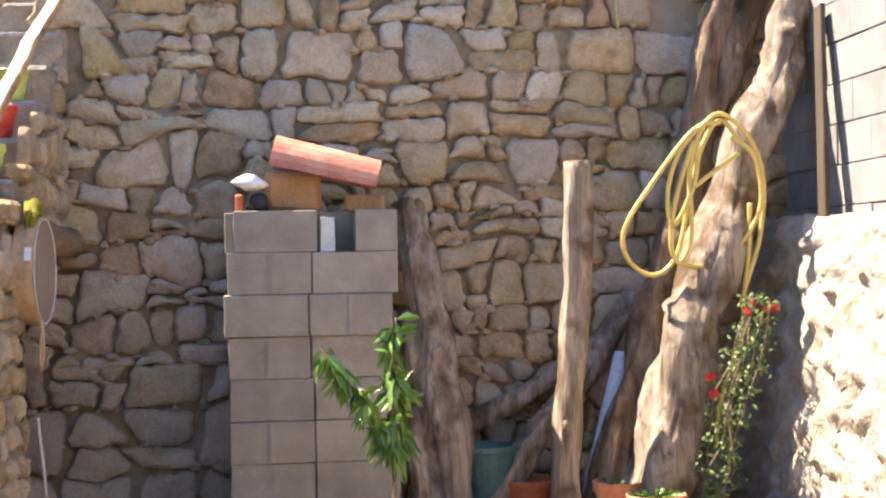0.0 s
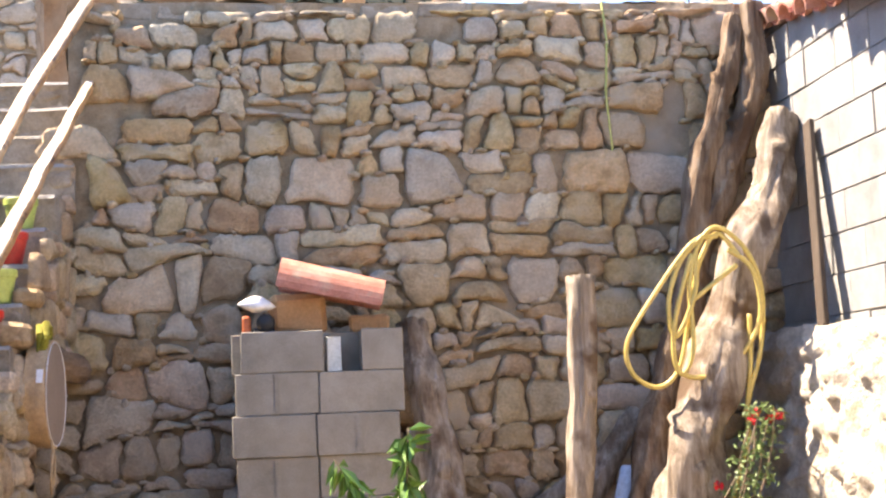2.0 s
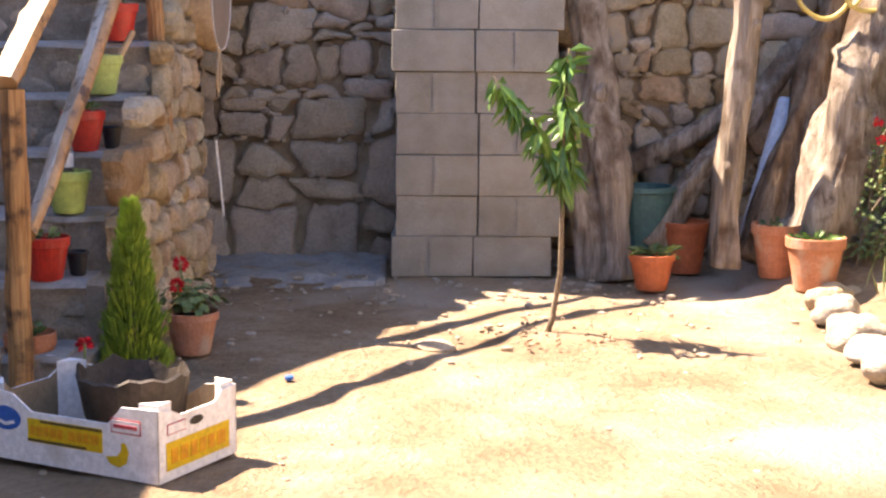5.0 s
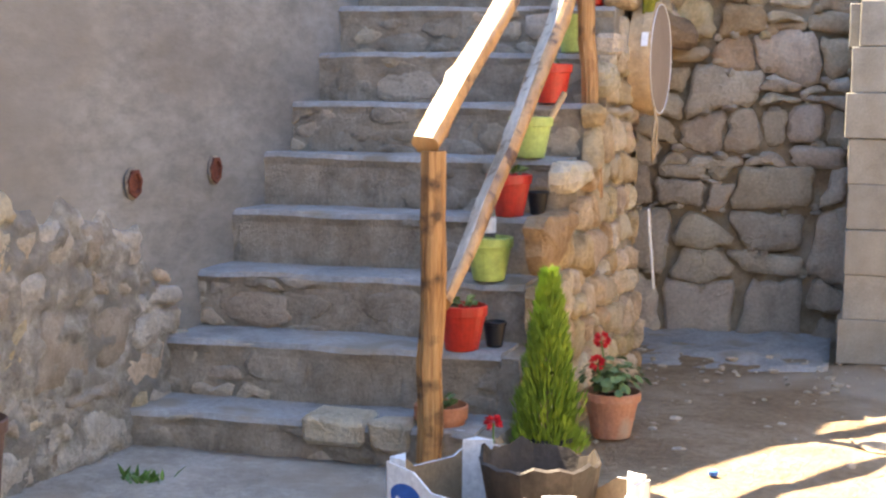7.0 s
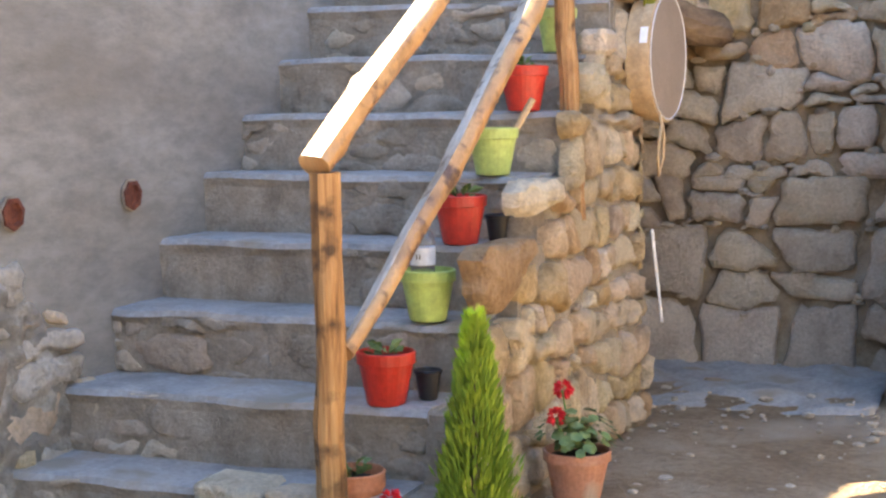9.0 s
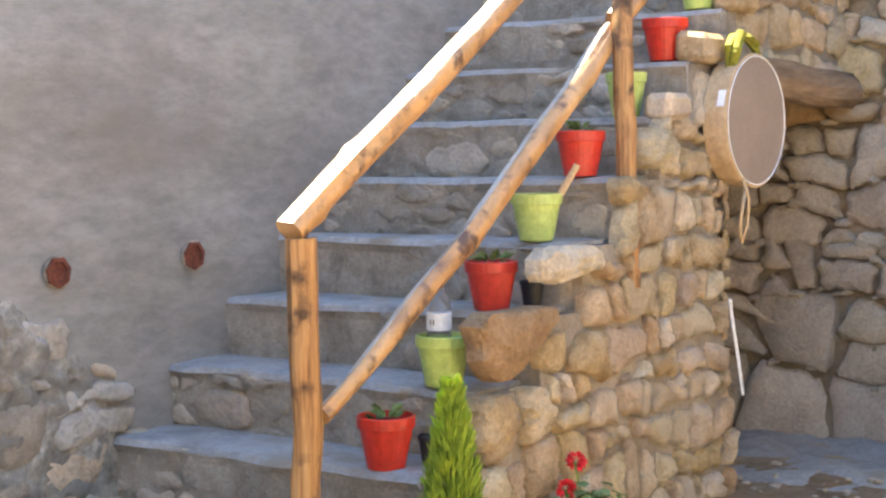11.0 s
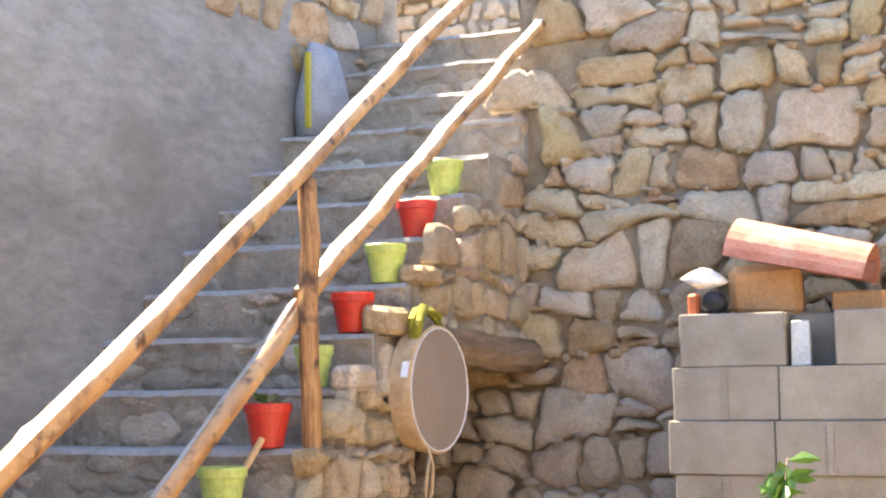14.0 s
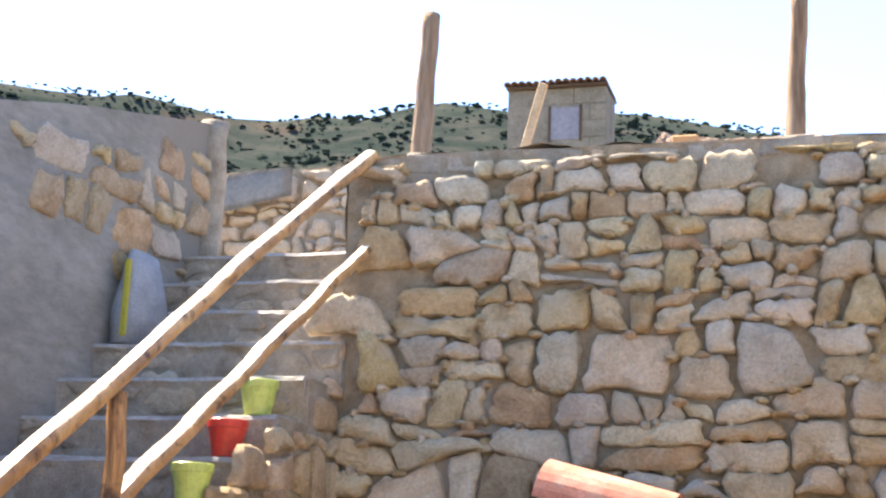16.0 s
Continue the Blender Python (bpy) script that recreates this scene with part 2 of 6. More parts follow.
def courses(width, height, size, aspect, seed, inside=None, skip=None):
    """Rough courses of uneven blocks, some split, with small wedges in the joints."""
    rnd = random.Random(seed)
    lines_z = [0.0]
    while lines_z[-1] < height:
        lines_z.append(lines_z[-1] + size(width * 0.5, lines_z[-1]) * rnd.uniform(0.75, 1.25))
    out = []

    def wave(i, x):
        if i == 0:
            return 0.0
        return lines_z[i] + 0.10 * noise.noise(Vector((x * 1.7, i * 7.7, seed))) + 0.05 * noise.noise(Vector((x * 5.0, i * 3.3, seed)))

    def add(poly):
        poly = [(x, min(y, height - 0.02)) for x, y in poly]
        cx, cy = sum(p[0] for p in poly) / len(poly), sum(p[1] for p in poly) / len(poly)
        if inside and not inside(cx, cy):
            return
        area = abs(sum(poly[k - 1][0] * poly[k][1] - poly[k][0] * poly[k - 1][1] for k in range(len(poly)))) / 2
        if area > 0.0014 and max(p[1] for p in poly) - min(p[1] for p in poly) > 0.03:
            out.append((cx, cy, poly, math.sqrt(area)))

    def block(x0, x1, l0, l1, lo, hi):
        j = lambda: rnd.uniform(-0.014, 0.014)  # noqa: E731
        w = x1 - x0
        n = 2 if w < 0.3 else 3
        sink = rnd.choice((-0.006, 0.0, 0.0, 0.018))
        low = [(x0 + l0 * 0.5 + (w - l0 * 0.5 + l1 * 0.5) * k / n, lo(x0 + w * k / n) + j()) for k in range(n + 1)]
        high = [(x0 - l0 * 0.5 + (w + l0 * 0.5 - l1 * 0.5) * k / n, hi(x0 + w * k / n) + j() - sink) for k in range(n, -1, -1)]
        if rnd.random() < 0.3:
            high[0] = (high[0][0] - w * 0.12, high[0][1] - 0.02)
        if rnd.random() < 0.3:
            high[-1] = (high[-1][0] + w * 0.12, high[-1][1] - 0.02)
        add(low + high)

    for i in range(len(lines_z) - 1):
        h = lines_z[i + 1] - lines_z[i]
        x, lean = -rnd.uniform(0, 0.2), 0.0
        while x < width:
            w = h * aspect * rnd.choice((0.45, 0.65, 0.85, 1.0, 1.25, 1.6))
            nl = rnd.uniform(-0.38, 0.38) * h
            x1 = min(x + w, width) if width - x - w > 0.06 else width
            lo, hi = (lambda q: wave(i, q)), (lambda q: wave(i + 1, q))
            kind = rnd.random()
            if kind < 0.26 and h > 0.15:
                f = rnd.uniform(0.35, 0.65)
                mid = lambda q: lo(q) * (1 - f) + hi(q) * f + 0.02 * noise.noise(Vector((q * 6, i, 3)))  # noqa: E731
                block(max(x, 0), x1, lean, nl, lo, mid)
                if rnd.random() < 0.5 and w > 0.2:
                    c = x + w * rnd.uniform(0.35, 0.65)
                    block(max(x, 0), c, lean, 0.02, mid, hi)
                    block(c, x1, 0.02, nl, mid, hi)
                else:
                    block(max(x, 0), x1, lean, nl, mid, hi)
            else:
                block(max(x, 0), x1, lean, nl, lo, hi)
            x, lean = x1, nl
            if x >= width - 1e-6:
                break
    return out


def stone_mesh(poly, cx, cy, gap, depth, rnd, soft=0.7):
    """One rough stone: a chipped angular outline with softened corners, and a proud, uneven face."""
    outline = []
    n = len(poly)
    for a in range(n):
        p, q, r = poly[a - 1], poly[a], poly[(a + 1) % n]
        cut = soft * rnd.uniform(0.2, 0.5)
        e0, e1 = math.dist(p, q), math.dist(q, r)
        if e0 < 0.012 and len(poly) > 4:
            continue
        outline.append((q[0] + cut * (p[0] - q[0]), q[1] + cut * (p[1] - q[1])))
        outline.append((q[0] + cut * (r[0] - q[0]), q[1] + cut * (r[1] - q[1])))
        if e1 > 0.10:
            f, w = rnd.uniform(0.4, 0.6), rnd.uniform(-0.02, 0.004)
            mx, my = q[0] + f * (r[0] - q[0]), q[1] + f * (r[1] - q[1])
            dx, dy = mx - cx, my - cy
            d = math.hypot(dx, dy) or 1
            outline.append((mx + w * dx / d, my + w * dy / d))
    outline = [(x - cx, y - cy) for x, y in outline]
    if len(outline) < 5:
        outline = [(0.04 * math.cos(k), 0.03 * math.sin(k)) for k in range(6)]
    n = len(outline)
    bm = bmesh.new()
    tilt = (rnd.uniform(-0.10, 0.10), rnd.uniform(-0.10, 0.10))
    rings = []
    small = min(1.0, math.sqrt(sum(x * x + y * y for x, y in outline) / n) / 0.09) * soft
    for inset, d in ((gap, -0.05), (gap, 0.25), (gap + 0.009 * small, 0.70), (gap + 0.030 * small, 0.96)):
        ring_v = []
        for x, y in outline:
            r = math.hypot(x, y) or 1e-6
            f = max(0.15, 1 - inset / r * rnd.uniform(0.7, 1.3))
            h = depth * (d + (rnd.uniform(-0.16, 0.16) if d > 0.5 else 0)) + (x * tilt[0] + y * tilt[1] if d > 0.2 else 0)
            ring_v.append(bm.verts.new((x * f, y * f, h if d > 0 else -0.03)))
        rings.append(ring_v)
    for a, b in zip(rings, rings[1:]):
        for k in range(n):
            bm.faces.new((a[k], a[(k + 1) % n], b[(k + 1) % n], b[k]))
    mid = []
    for k in range(n):
        v = rings[-1][k].co
        mid.append(bm.verts.new((v.x * 0.5, v.y * 0.5, depth * rnd.uniform(1.0, 1.22) + v.x * 0.5 * tilt[0] + v.y * 0.5 * tilt[1])))
    for k in range(n):
        bm.faces.new((rings[-1][k], rings[-1][(k + 1) % n], mid[(k + 1) % n], mid[k]))
    bm.faces.new(mid)
    return bm


def masonry(parent, frame_m, width, height, size, aspect, seed, material, depth=0.035, gap=0.009, inside=None, limit=300, name="stone", pick=None, laid=False, chinks=0.0, soft=0.7):
    """Stones laid over a wall face: frame_m carries (along, up, out) to the world; pick(cx, cy) may choose another material."""
    rnd = random.Random(seed + 5)
    made = (courses if laid else cells)(width, height, size, aspect, seed, inside)
    for cx, cy, poly, s in made[:]:
        for px, py in poly:
            if rnd.random() < chinks and 0.03 < px < width - 0.03 and 0.03 < py < height - 0.03 and not (inside and not inside(px, py)):
                a, b = rnd.uniform(0.018, 0.045), rnd.uniform(0.014, 0.03)
                made.append((px, py, [(px + a * math.cos(k), py + b * math.sin(k)) for k in (0.3, 1.4, 2.3, 3.5, 4.4, 5.6)], 0.01))
    made.sort(key=lambda c: -c[3])
    rests = {}
    for k, (cx, cy, poly, s) in enumerate(made):
        m = pick(cx, cy, rnd) if pick else material
        bm = stone_mesh(poly, cx, cy, gap, depth * rnd.uniform(0.6, 1.35), rnd, soft)
        if k < limit:
            part(name, bm, m, parent, smooth=True, m=frame_m @ Matrix.Translation((cx, cy, 0)))
        else:
            bm.transform(frame_m @ Matrix.Translation((cx, cy, 0)))
            tmp = bpy.data.meshes.new("tmp")
            bm.to_mesh(tmp)
            bm.free()
            rests.setdefault(m, bmesh.new()).from_mesh(tmp)
            bpy.data.meshes.remove(tmp)
    for m, rest in rests.items():
        tagged(part("small_" + name, rest, m, parent, smooth=True), kind="stuff")
    return len(made)


def face(origin, along, up=(0, 0, 1)):
    """The frame of a wall face: along it, up it, and out of it."""
    a, u = Vector(along).normalized(), Vector(up).normalized()
    o = a.cross(u)
    m = Matrix((a, u, o)).transposed().to_4x4()
    return Matrix.Translation(origin) @ m


def rough_slab(bm, pts, nx, ny, amp, freq, seed=0):
    """A wavy four-sided sheet between corners a, b, c, d."""
    a, b, c, d = (Vector(p) for p in pts)
    n = (b - a).cross(d - a).normalized()
    grid = []
    for j in range(ny + 1):
        row = []
        for i in range(nx + 1):
            u, v = i / nx, j / ny
            p = (a * (1 - u) + b * u) * (1 - v) + (d * (1 - u) + c * u) * v
            row.append(bm.verts.new(p + n * amp * noise.fractal(p * freq + Vector((seed, 0, 0)), 1.0, 2.0, 4)))
        grid.append(row)
    for j in range(ny):
        for i in range(nx):
            bm.faces.new((grid[j][i], grid[j][i + 1], grid[j + 1][i + 1], grid[j + 1][i]))
    return grid


# ---- ground ----
def hill_height(x, y):
    """Yard, terrace behind the wall, and the hillside beyond the village."""
    if y < 0.85 or x > 2.9 or x < -2.2:
        near = 0.0
    else:
        near = 2.9 if x > -0.85 else (0.0 if y < 1.7 else 2.95)
    dx, dy = x, y + 6.5
    r, az = math.hypot(dx, dy), math.degrees(math.atan2(dx, dy))
    if r < 30:
        return near if y > 0 else 0.0
    elev = np.interp(az, (-180, -70, -45, -36, -27, -23.8, -22.4, -20, -17.3, -14.4, -8.8, -3.8, -0.5, 3, 7.2, 9.4, 13, 19.7, 60, 180), (2, 12, 18.6, 19.2, 19.2, 18.6, 19.0, 19.1, 19.7, 19.7, 19.5, 18.9, 18.4, 17.8, 16.6, 15.9, 15.5, 15.0, 7, 2))
    top = 210 * math.tan(radians(float(elev)))
    t = min(max((r - 30) / 180, 0), 1)
    base = r * math.tan(radians(float(elev)) * t ** 0.85)
    q = Vector((x * 0.02, y * 0.02, 0))
    base += (t * (1 - 0.75 * t)) * 9 * noise.fractal(q * 2.2, 1.0, 2.0, 5)
    if r > 210:
        base = top * max(0.2, 1 - (r - 210) / 900)
    return base


def ground():
    xs = [-3500, -1800, -900, -500, -300] + list(range(-220, -40, 6)) + [-36, -30, -24, -18, -13, -9, -6, -4.5, -3.5] + [round(-2.8 + 0.1 * i, 2) for i in range(66)] + [4, 5, 7, 10, 14, 18, 24, 30, 36] + list(range(42, 222, 6)) + [300, 500, 900, 1800, 3500]
    ys = [-3500, -1500, -600, -250, -120, -60, -30, -18, -13, -10, -8.5] + [round(-7.6 + 0.1 * i, 2) for i in range(81)] + [0.49, 0.7, 0.9, 1.5, 2.5, 4, 6, 8, 10, 13, 17, 22] + list(range(27, 220, 6)) + [240, 270, 330, 500, 900, 1800, 3500]
    bm = bmesh.new()
    grid = []
    for y in ys:
        row = []
        for x in xs:
            z = hill_height(x, y)
            if -3 < x < 3.9 and -8 < y < 0.6:
                q = Vector((x, y, 0))
                z += 0.02 * noise.fractal(q * 1.3, 1.0, 2.0, 4) + 0.012 * noise.fractal(q * 6, 1.0, 2.0, 3)
                z += 0.05 * math.exp(-((x - 0.63) ** 2 + (y + 1.36) ** 2) / 0.05) * (0.5 + 0.9 * noise.noise(q * 14))
                bank = min(max((x - 1.62) / 0.25, 0), 1) * min(max((y + 0.75) / 0.5, 0), 1)
                z += 0.16 * bank
                bed = min(max((x - 2.0) / 0.2, 0), 1)
                z += 0.07 * bed * (1 - bank)
                z -= 0.012
            row.append(bm.verts.new((x, y, z)))
        grid.append(row)
    for j in range(len(ys) - 1):
        for i in range(len(xs) - 1):
            f = bm.faces.new((grid[j][i], grid[j][i + 1], grid[j + 1][i + 1], grid[j + 1][i]))
            c = f.calc_center_median()
            f.material_index = 0 if abs(c.x) < 24 and -30 < c.y < 26 else 1
            f.smooth = True
    ob = part("ground", bm, [M_EARTH, M_HILL])
    tagged(ob, "packed pale earth yard rising to scrub hillside", "ground", kind="structure")


ground()


# ---- walls ----
STAIR_TURN = 0.068


def side_x(y):
    return -0.875 + STAIR_TURN * y


def left_x(y):
    return -2.08 + STAIR_TURN * y


def wall_north():
    bm = bmesh.new()
    box(bm, -2.3, 3.2, 0.69, 1.05, -0.2, 1.5)
    box(bm, -0.835, 3.2, 0.692, 1.05, 1.5, 3.40, jitter=0.01)
    rough_slab(bm, ((-2.3, 0.655, -0.1), (3.1, 0.655, -0.1), (3.1, 0.655, 1.62), (-2.3, 0.655, 1.62)), 90, 30, 0.02, 4)
    rough_slab(bm, ((-0.84, 0.655, 1.6), (3.1, 0.655, 1.6), (3.1, 0.655, 3.39), (-0.84, 0.655, 3.41)), 80, 40, 0.02, 4)
    rough_slab(bm, ((-0.84, 0.655, 3.41), (3.1, 0.655, 3.39), (3.1, 1.04, 3.39), (-0.84, 1.04, 3.41)), 70, 6, 0.03, 6)
    rough_slab(bm, ((-0.84, 1.04, 1.6), (-0.84, 0.655, 1.6), (-0.84, 0.655, 3.41), (-0.84, 1.04, 3.41)), 6, 30, 0.03, 5)
    ob = part("wall_north", bm, M_MORTAR)
    tagged(ob, "tall dry-laid limestone rubble retaining wall", "wall", kind="structure")
    m = face((-2.3, 0.638, -0.05), (1, 0, 0))

    def size(x, z):
        if x < 2.7 and z < 0.75:
            return 0.34
        return 0.135 if z < 1.3 else 0.165 if z < 2.6 else 0.125

    def inside(x, z):
        patch = (x < 1.85 and z > 2.5) or (x > 4.6 and z > 2.75)
        if patch and noise.noise(Vector((x * 4.3, z * 5.1, 2.7))) < -0.05:
            return False
        return (x > 1.46 or z < 1.62) and not (z > 2.5 and noise.noise(Vector((x * 1.1, z * 1.6, 4.2))) > (0.30 if x < 2.3 or x > 4.6 else 0.5) and noise.noise(Vector((x * 5.1, z * 6.3, 8.2))) < 0.12)

    def pick(x, z, rnd):
        if x < 2.45 and z < 1.35:
            return M_STONE_DARK
        return rnd.choice((M_STONE, M_STONE, M_STONE_OCHRE, M_STONE_PALE, M_STONE_PALE, M_STONE_DARK))

    low_left = lambda x, z: x < 2.45 and z < 0.85  # noqa: E731
    masonry(ob, m, 2.45, 0.92, lambda x, z: 0.33 if z < 0.5 else 0.19, 1.15, 17, M_STONE_DARK, 0.038, 0.008, None, 80, soft=0.55, laid=True, chinks=0.18)
    masonry(ob, m, 5.35, 3.42, lambda x, z: 0.125 if z < 1.1 else 0.185 if z < 2.6 else 0.15, 1.35, 11, M_STONE, 0.040, 0.0015, lambda x, z: inside(x, z) and not low_left(x, z), 300, pick=pick, laid=True, chinks=0.22, soft=0.68)


wall_north()


def left_wall():
    # top falls towards the yard in two steps
    def top(y):
        return float(np.interp(y, (-9, -2.2, -1.75, -1.6, -0.85, -0.53, 0.26, 1.6), (2.72, 2.72, 2.68, 2.66, 3.18, 3.37, 3.61, 3.95)))

    bm = bmesh.new()
    n = 70
    rows = []
    for i in range(n + 1):
        y = -9 + 10.6 * i / n
        x = left_x(y)
        rows.append([bm.verts.new(v) for v in ((x, y, -0.1), (x, y, top(y)), (x - 0.45, y, top(y)), (x - 0.45, y, -0.1))])
    for a, b in zip(rows, rows[1:]):
        for k in range(3):
            bm.faces.new((a[k], b[k], b[k + 1], a[k + 1]))
    bm.faces.new(rows[0][::-1])
    bm.faces.new(rows[-1])
    bmesh.ops.subdivide_edges(bm, edges=[e for e in bm.edges if abs(e.verts[0].co.z - e.verts[1].co.z) > 1.5], cuts=28)
    for v in bm.verts:
        v.co.x += 0.014 * noise.fractal(v.co * 2.2, 1.0, 2.0, 5)
    ob = part("wall_west", bm, M_PLASTER)
    tagged(ob, "grey cement-rendered house wall with bare stone patches", "wall", kind="structure")
    along = Vector((STAIR_TURN, 1, 0))
    m = face((left_x(-9) + 0.004, -9, 0), along)

    def inside(s, z):
        y = -9 + s
        if z > 2.4:
            return z < top(y) - 0.13 and y > -1.2 and z > np.interp(y, (-1.2, -0.3, 0.25, 0.6, 0.75, 1.6), (3.0, 3.12, 3.08, 2.98, 2.7, 2.6)) and y < 1.53
        return z < np.interp(y, (-9, -2.75, -2.2, -1.95), (0.70, 0.84, 0.62, 0.1)) + 0.1 * noise.noise(Vector((y * 3, z * 3, 0)))

    masonry(ob, m, 10.6, 4.0, lambda s, z: 0.14 if z < 2 else 0.21, 1.25, 23, M_STONE_PALE, 0.022, 0.014, lambda s, z: inside(s, z) and (z < 2 or noise.noise(Vector((s * 4.1, z * 4.1, 7))) > -0.32), 260, laid=True, pick=lambda s, z, r: r.choice((M_STONE_PALE, M_CEMENT, M_WHITEWASH) if z < 2 else (M_STONE, M_STONE_OCHRE, M_STONE_DARK)))


left_wall()


def crumbling_patch():
    """Where the render has fallen, a lumpy face of lime and rubble, ragged along its head."""
    wall = bpy.data.objects["wall_west"]
    bm = bmesh.new()
    ny, nz = 190, 44
    grid = []
    for i in range(ny + 1):
        y = -5.6 + 3.62 * i / ny
        head = np.interp(y, (-5.6, -2.75, -2.3, -1.98), (0.80, 0.86, 0.66, 0.12)) + 0.09 * noise.fractal(Vector((y * 5, 0, 3)), 1.0, 2.0, 4)
        row = []
        for j in range(nz + 1):
            u = j / nz
            z = -0.03 + u * (head + 0.03)
            q = Vector((y, z, 0))
            lump = 0.028 * abs(noise.noise(q * 8)) + 0.022 * noise.fractal(q * 17, 1.0, 2.0, 4) + 0.016
            fade = min(1.0, (1 - u) * 9) * min(1.0, (ny - i) / 8)
            row.append(bm.verts.new((left_x(y) - 0.012 + lump * fade + 0.012 * fade, y, z)))
        grid.append(row)
    for a, b in zip(grid, grid[1:]):
        for j in range(nz):
            bm.faces.new((a[j], b[j], b[j + 1], a[j + 1]))
    patchy = mat("lime_and_rubble", [(0.20, 0.175, 0.14), (0.40, 0.36, 0.295), (0.66, 0.61, 0.53)], 11, 0.95, 1.0, 50, relief=0.03, stain=(0.27, 0.25, 0.215), stain_scale=4.5, stain_at=0.52)
    part("crumbling_patch", bm, patchy, wall, "crumbling limewashed rubble where the render has fallen", smooth=True)


crumbling_patch()


# ---- stair ----
RISE, RUN = 0.2, 0.25


def tread_z(k):
    return 0.14 + RISE * (k - 1)


def tread_y(k):
    return -2.42 + RUN * (k - 1)


def stair():
    rnd = random.Random(4)
    st = thing("stone_staircase", (0, 0, 0), "stone staircase with grey cement treads and rubble side wall", "staircase")
    for k in range(1, 17):
        z, y0 = tread_z(k), tread_y(k)
        xr = side_x(y0) - 0.02
        if k > 12:
            xr = -0.81
        bm = bmesh.new()
        depth = 0.62 if k < 16 else 1.6
        xl = left_x(y0) - 0.02
        nx = 26
        prof = ((0.018, -RISE - 0.02), (0.012, -0.05), (0.0, -0.022), (0.012, -0.004), (0.035, 0.0), (RUN * 0.6, 0.0), (depth, 0.0), (depth, -0.3))
        grid = []
        for i in range(nx + 1):
            x = xl + (xr - xl) * i / nx
            row = []
            for j, (dy, dz) in enumerate(prof):
                w = noise.fractal(Vector((x * 5, k * 3.7, dz * 9)), 1.0, 2.0, 4)
                row.append(bm.verts.new((x, y0 + dy + (0.024 * w if j < 5 else 0), z + dz + 0.008 * noise.noise(Vector((x * 4, k * 2.1, dy * 8))))))
            grid.append(row)
        for a, b in zip(grid, grid[1:]):
            for j in range(len(prof) - 1):
                f = bm.faces.new((a[j], a[j + 1], b[j + 1], b[j]))
                f.material_index = 0 if j >= 2 else 1
        bm.faces.new(grid[0])
        bm.faces.new(grid[-1][::-1])
        step = part("step", bm, [M_TREAD, M_CEMENT], st, smooth=False)
        # stones bedded in the riser
        masonry(step, face((xl + 0.02, y0 + 0.022, z - RISE + 0.005), (1, 0, 0)), xr - xl - 0.04, RISE - 0.035, lambda s, h: 0.13, 2.0, 40 + k, M_STONE, 0.014, 0.012, lambda s, h: noise.noise(Vector((s * 2.3, k * 1.7, 0))) > -0.12, 40, pick=lambda s, h, r: r.choice((M_STONE_DARK, M_CEMENT, M_CEMENT)), soft=0.5)
    # the side wall under the flight, stepped along its head
    bm = bmesh.new()

    def head(y):
        k = math.floor((y + 2.42) / RUN) + 1
        return tread_z(max(0, k)) - 0.012 if y > -2.42 else 0.0

    cols = []
    for k in range(1, 9):
        y0, y1 = tread_y(k) + 0.014, min(tread_y(k + 1) + 0.0135, -0.5)
        if y0 < -0.5:
            cols += [(y0, tread_z(k) - 0.012), (y1, tread_z(k) - 0.012)]
    prev = None
    for y, z in cols:
        x = side_x(y)
        col = [bm.verts.new(v) for v in ((x + 0.07, y, -0.1), (x + 0.06 * (1 - z / 1.6) - 0.012, y, z), (x - 0.35, y, z), (x - 0.35, y, -0.1))]
        if prev:
            for j in range(3):
                bm.faces.new((prev[j], col[j], col[j + 1], prev[j + 1]))
        else:
            bm.faces.new(col[::-1])
        prev = col
    bm.faces.new(prev)
    wall = part("side_wall", bm, M_CEMENT, st, "rubble side wall in grey mortar")
    a = Vector((STAIR_TURN, 1, 0))
    up = Vector((-0.045, 0, 1))
    masonry(wall, face((side_x(-2.42) + 0.062, -2.42, 0), a, up), 1.93, 1.62, lambda s, h: 0.115, 1.15, 61, M_STONE_PALE, 0.034, 0.008, lambda s, h: h < head(-2.42 + s) - 0.02, 300, pick=lambda s, h, r: r.choice((M_STONE_PALE, M_STONE, M_STONE)), laid=True)
    # end of that wall, towards the recess
    masonry(wall, face((side_x(-0.5) + 0.04, -0.5, 0), (-1, 0, 0)), 0.4, 1.5, lambda s, h: 0.14, 1.2, 67, M_STONE, 0.03, 0.014, None, 60)
    # the upper part of the side, carried over the recess on a lintel
    bm = bmesh.new()
    prev = None
    for k in range(8, 14):
        y0, y1, z = max(tread_y(k) + 0.014, -0.5), min(tread_y(k + 1) + 0.0135, 0.72), tread_z(k) - 0.012
        for y in (y0, y1):
            x = side_x(y)
            col = [bm.verts.new(v) for v in ((x, y, 1.5), (x - 0.006, y, z), (x - 0.3, y, z), (x - 0.3, y, 1.5))]
            if prev:
                for q in range(4):
                    bm.faces.new((prev[q], col[q], col[(q + 1) % 4], prev[(q + 1) % 4]))
            else:
                bm.faces.new(col[::-1])
            prev = col
    bm.faces.new(prev)
    upper = part("upper_side_wall", bm, M_CEMENT, st)
    part("soffit", box(bmesh.new(), left_x(-0.5), side_x(-0.4), -0.46, 0.7, 1.5, 1.58, jitter=0.01), M_CEMENT, st)

    def head2(s):
        return head(-0.5 + s) - 1.5

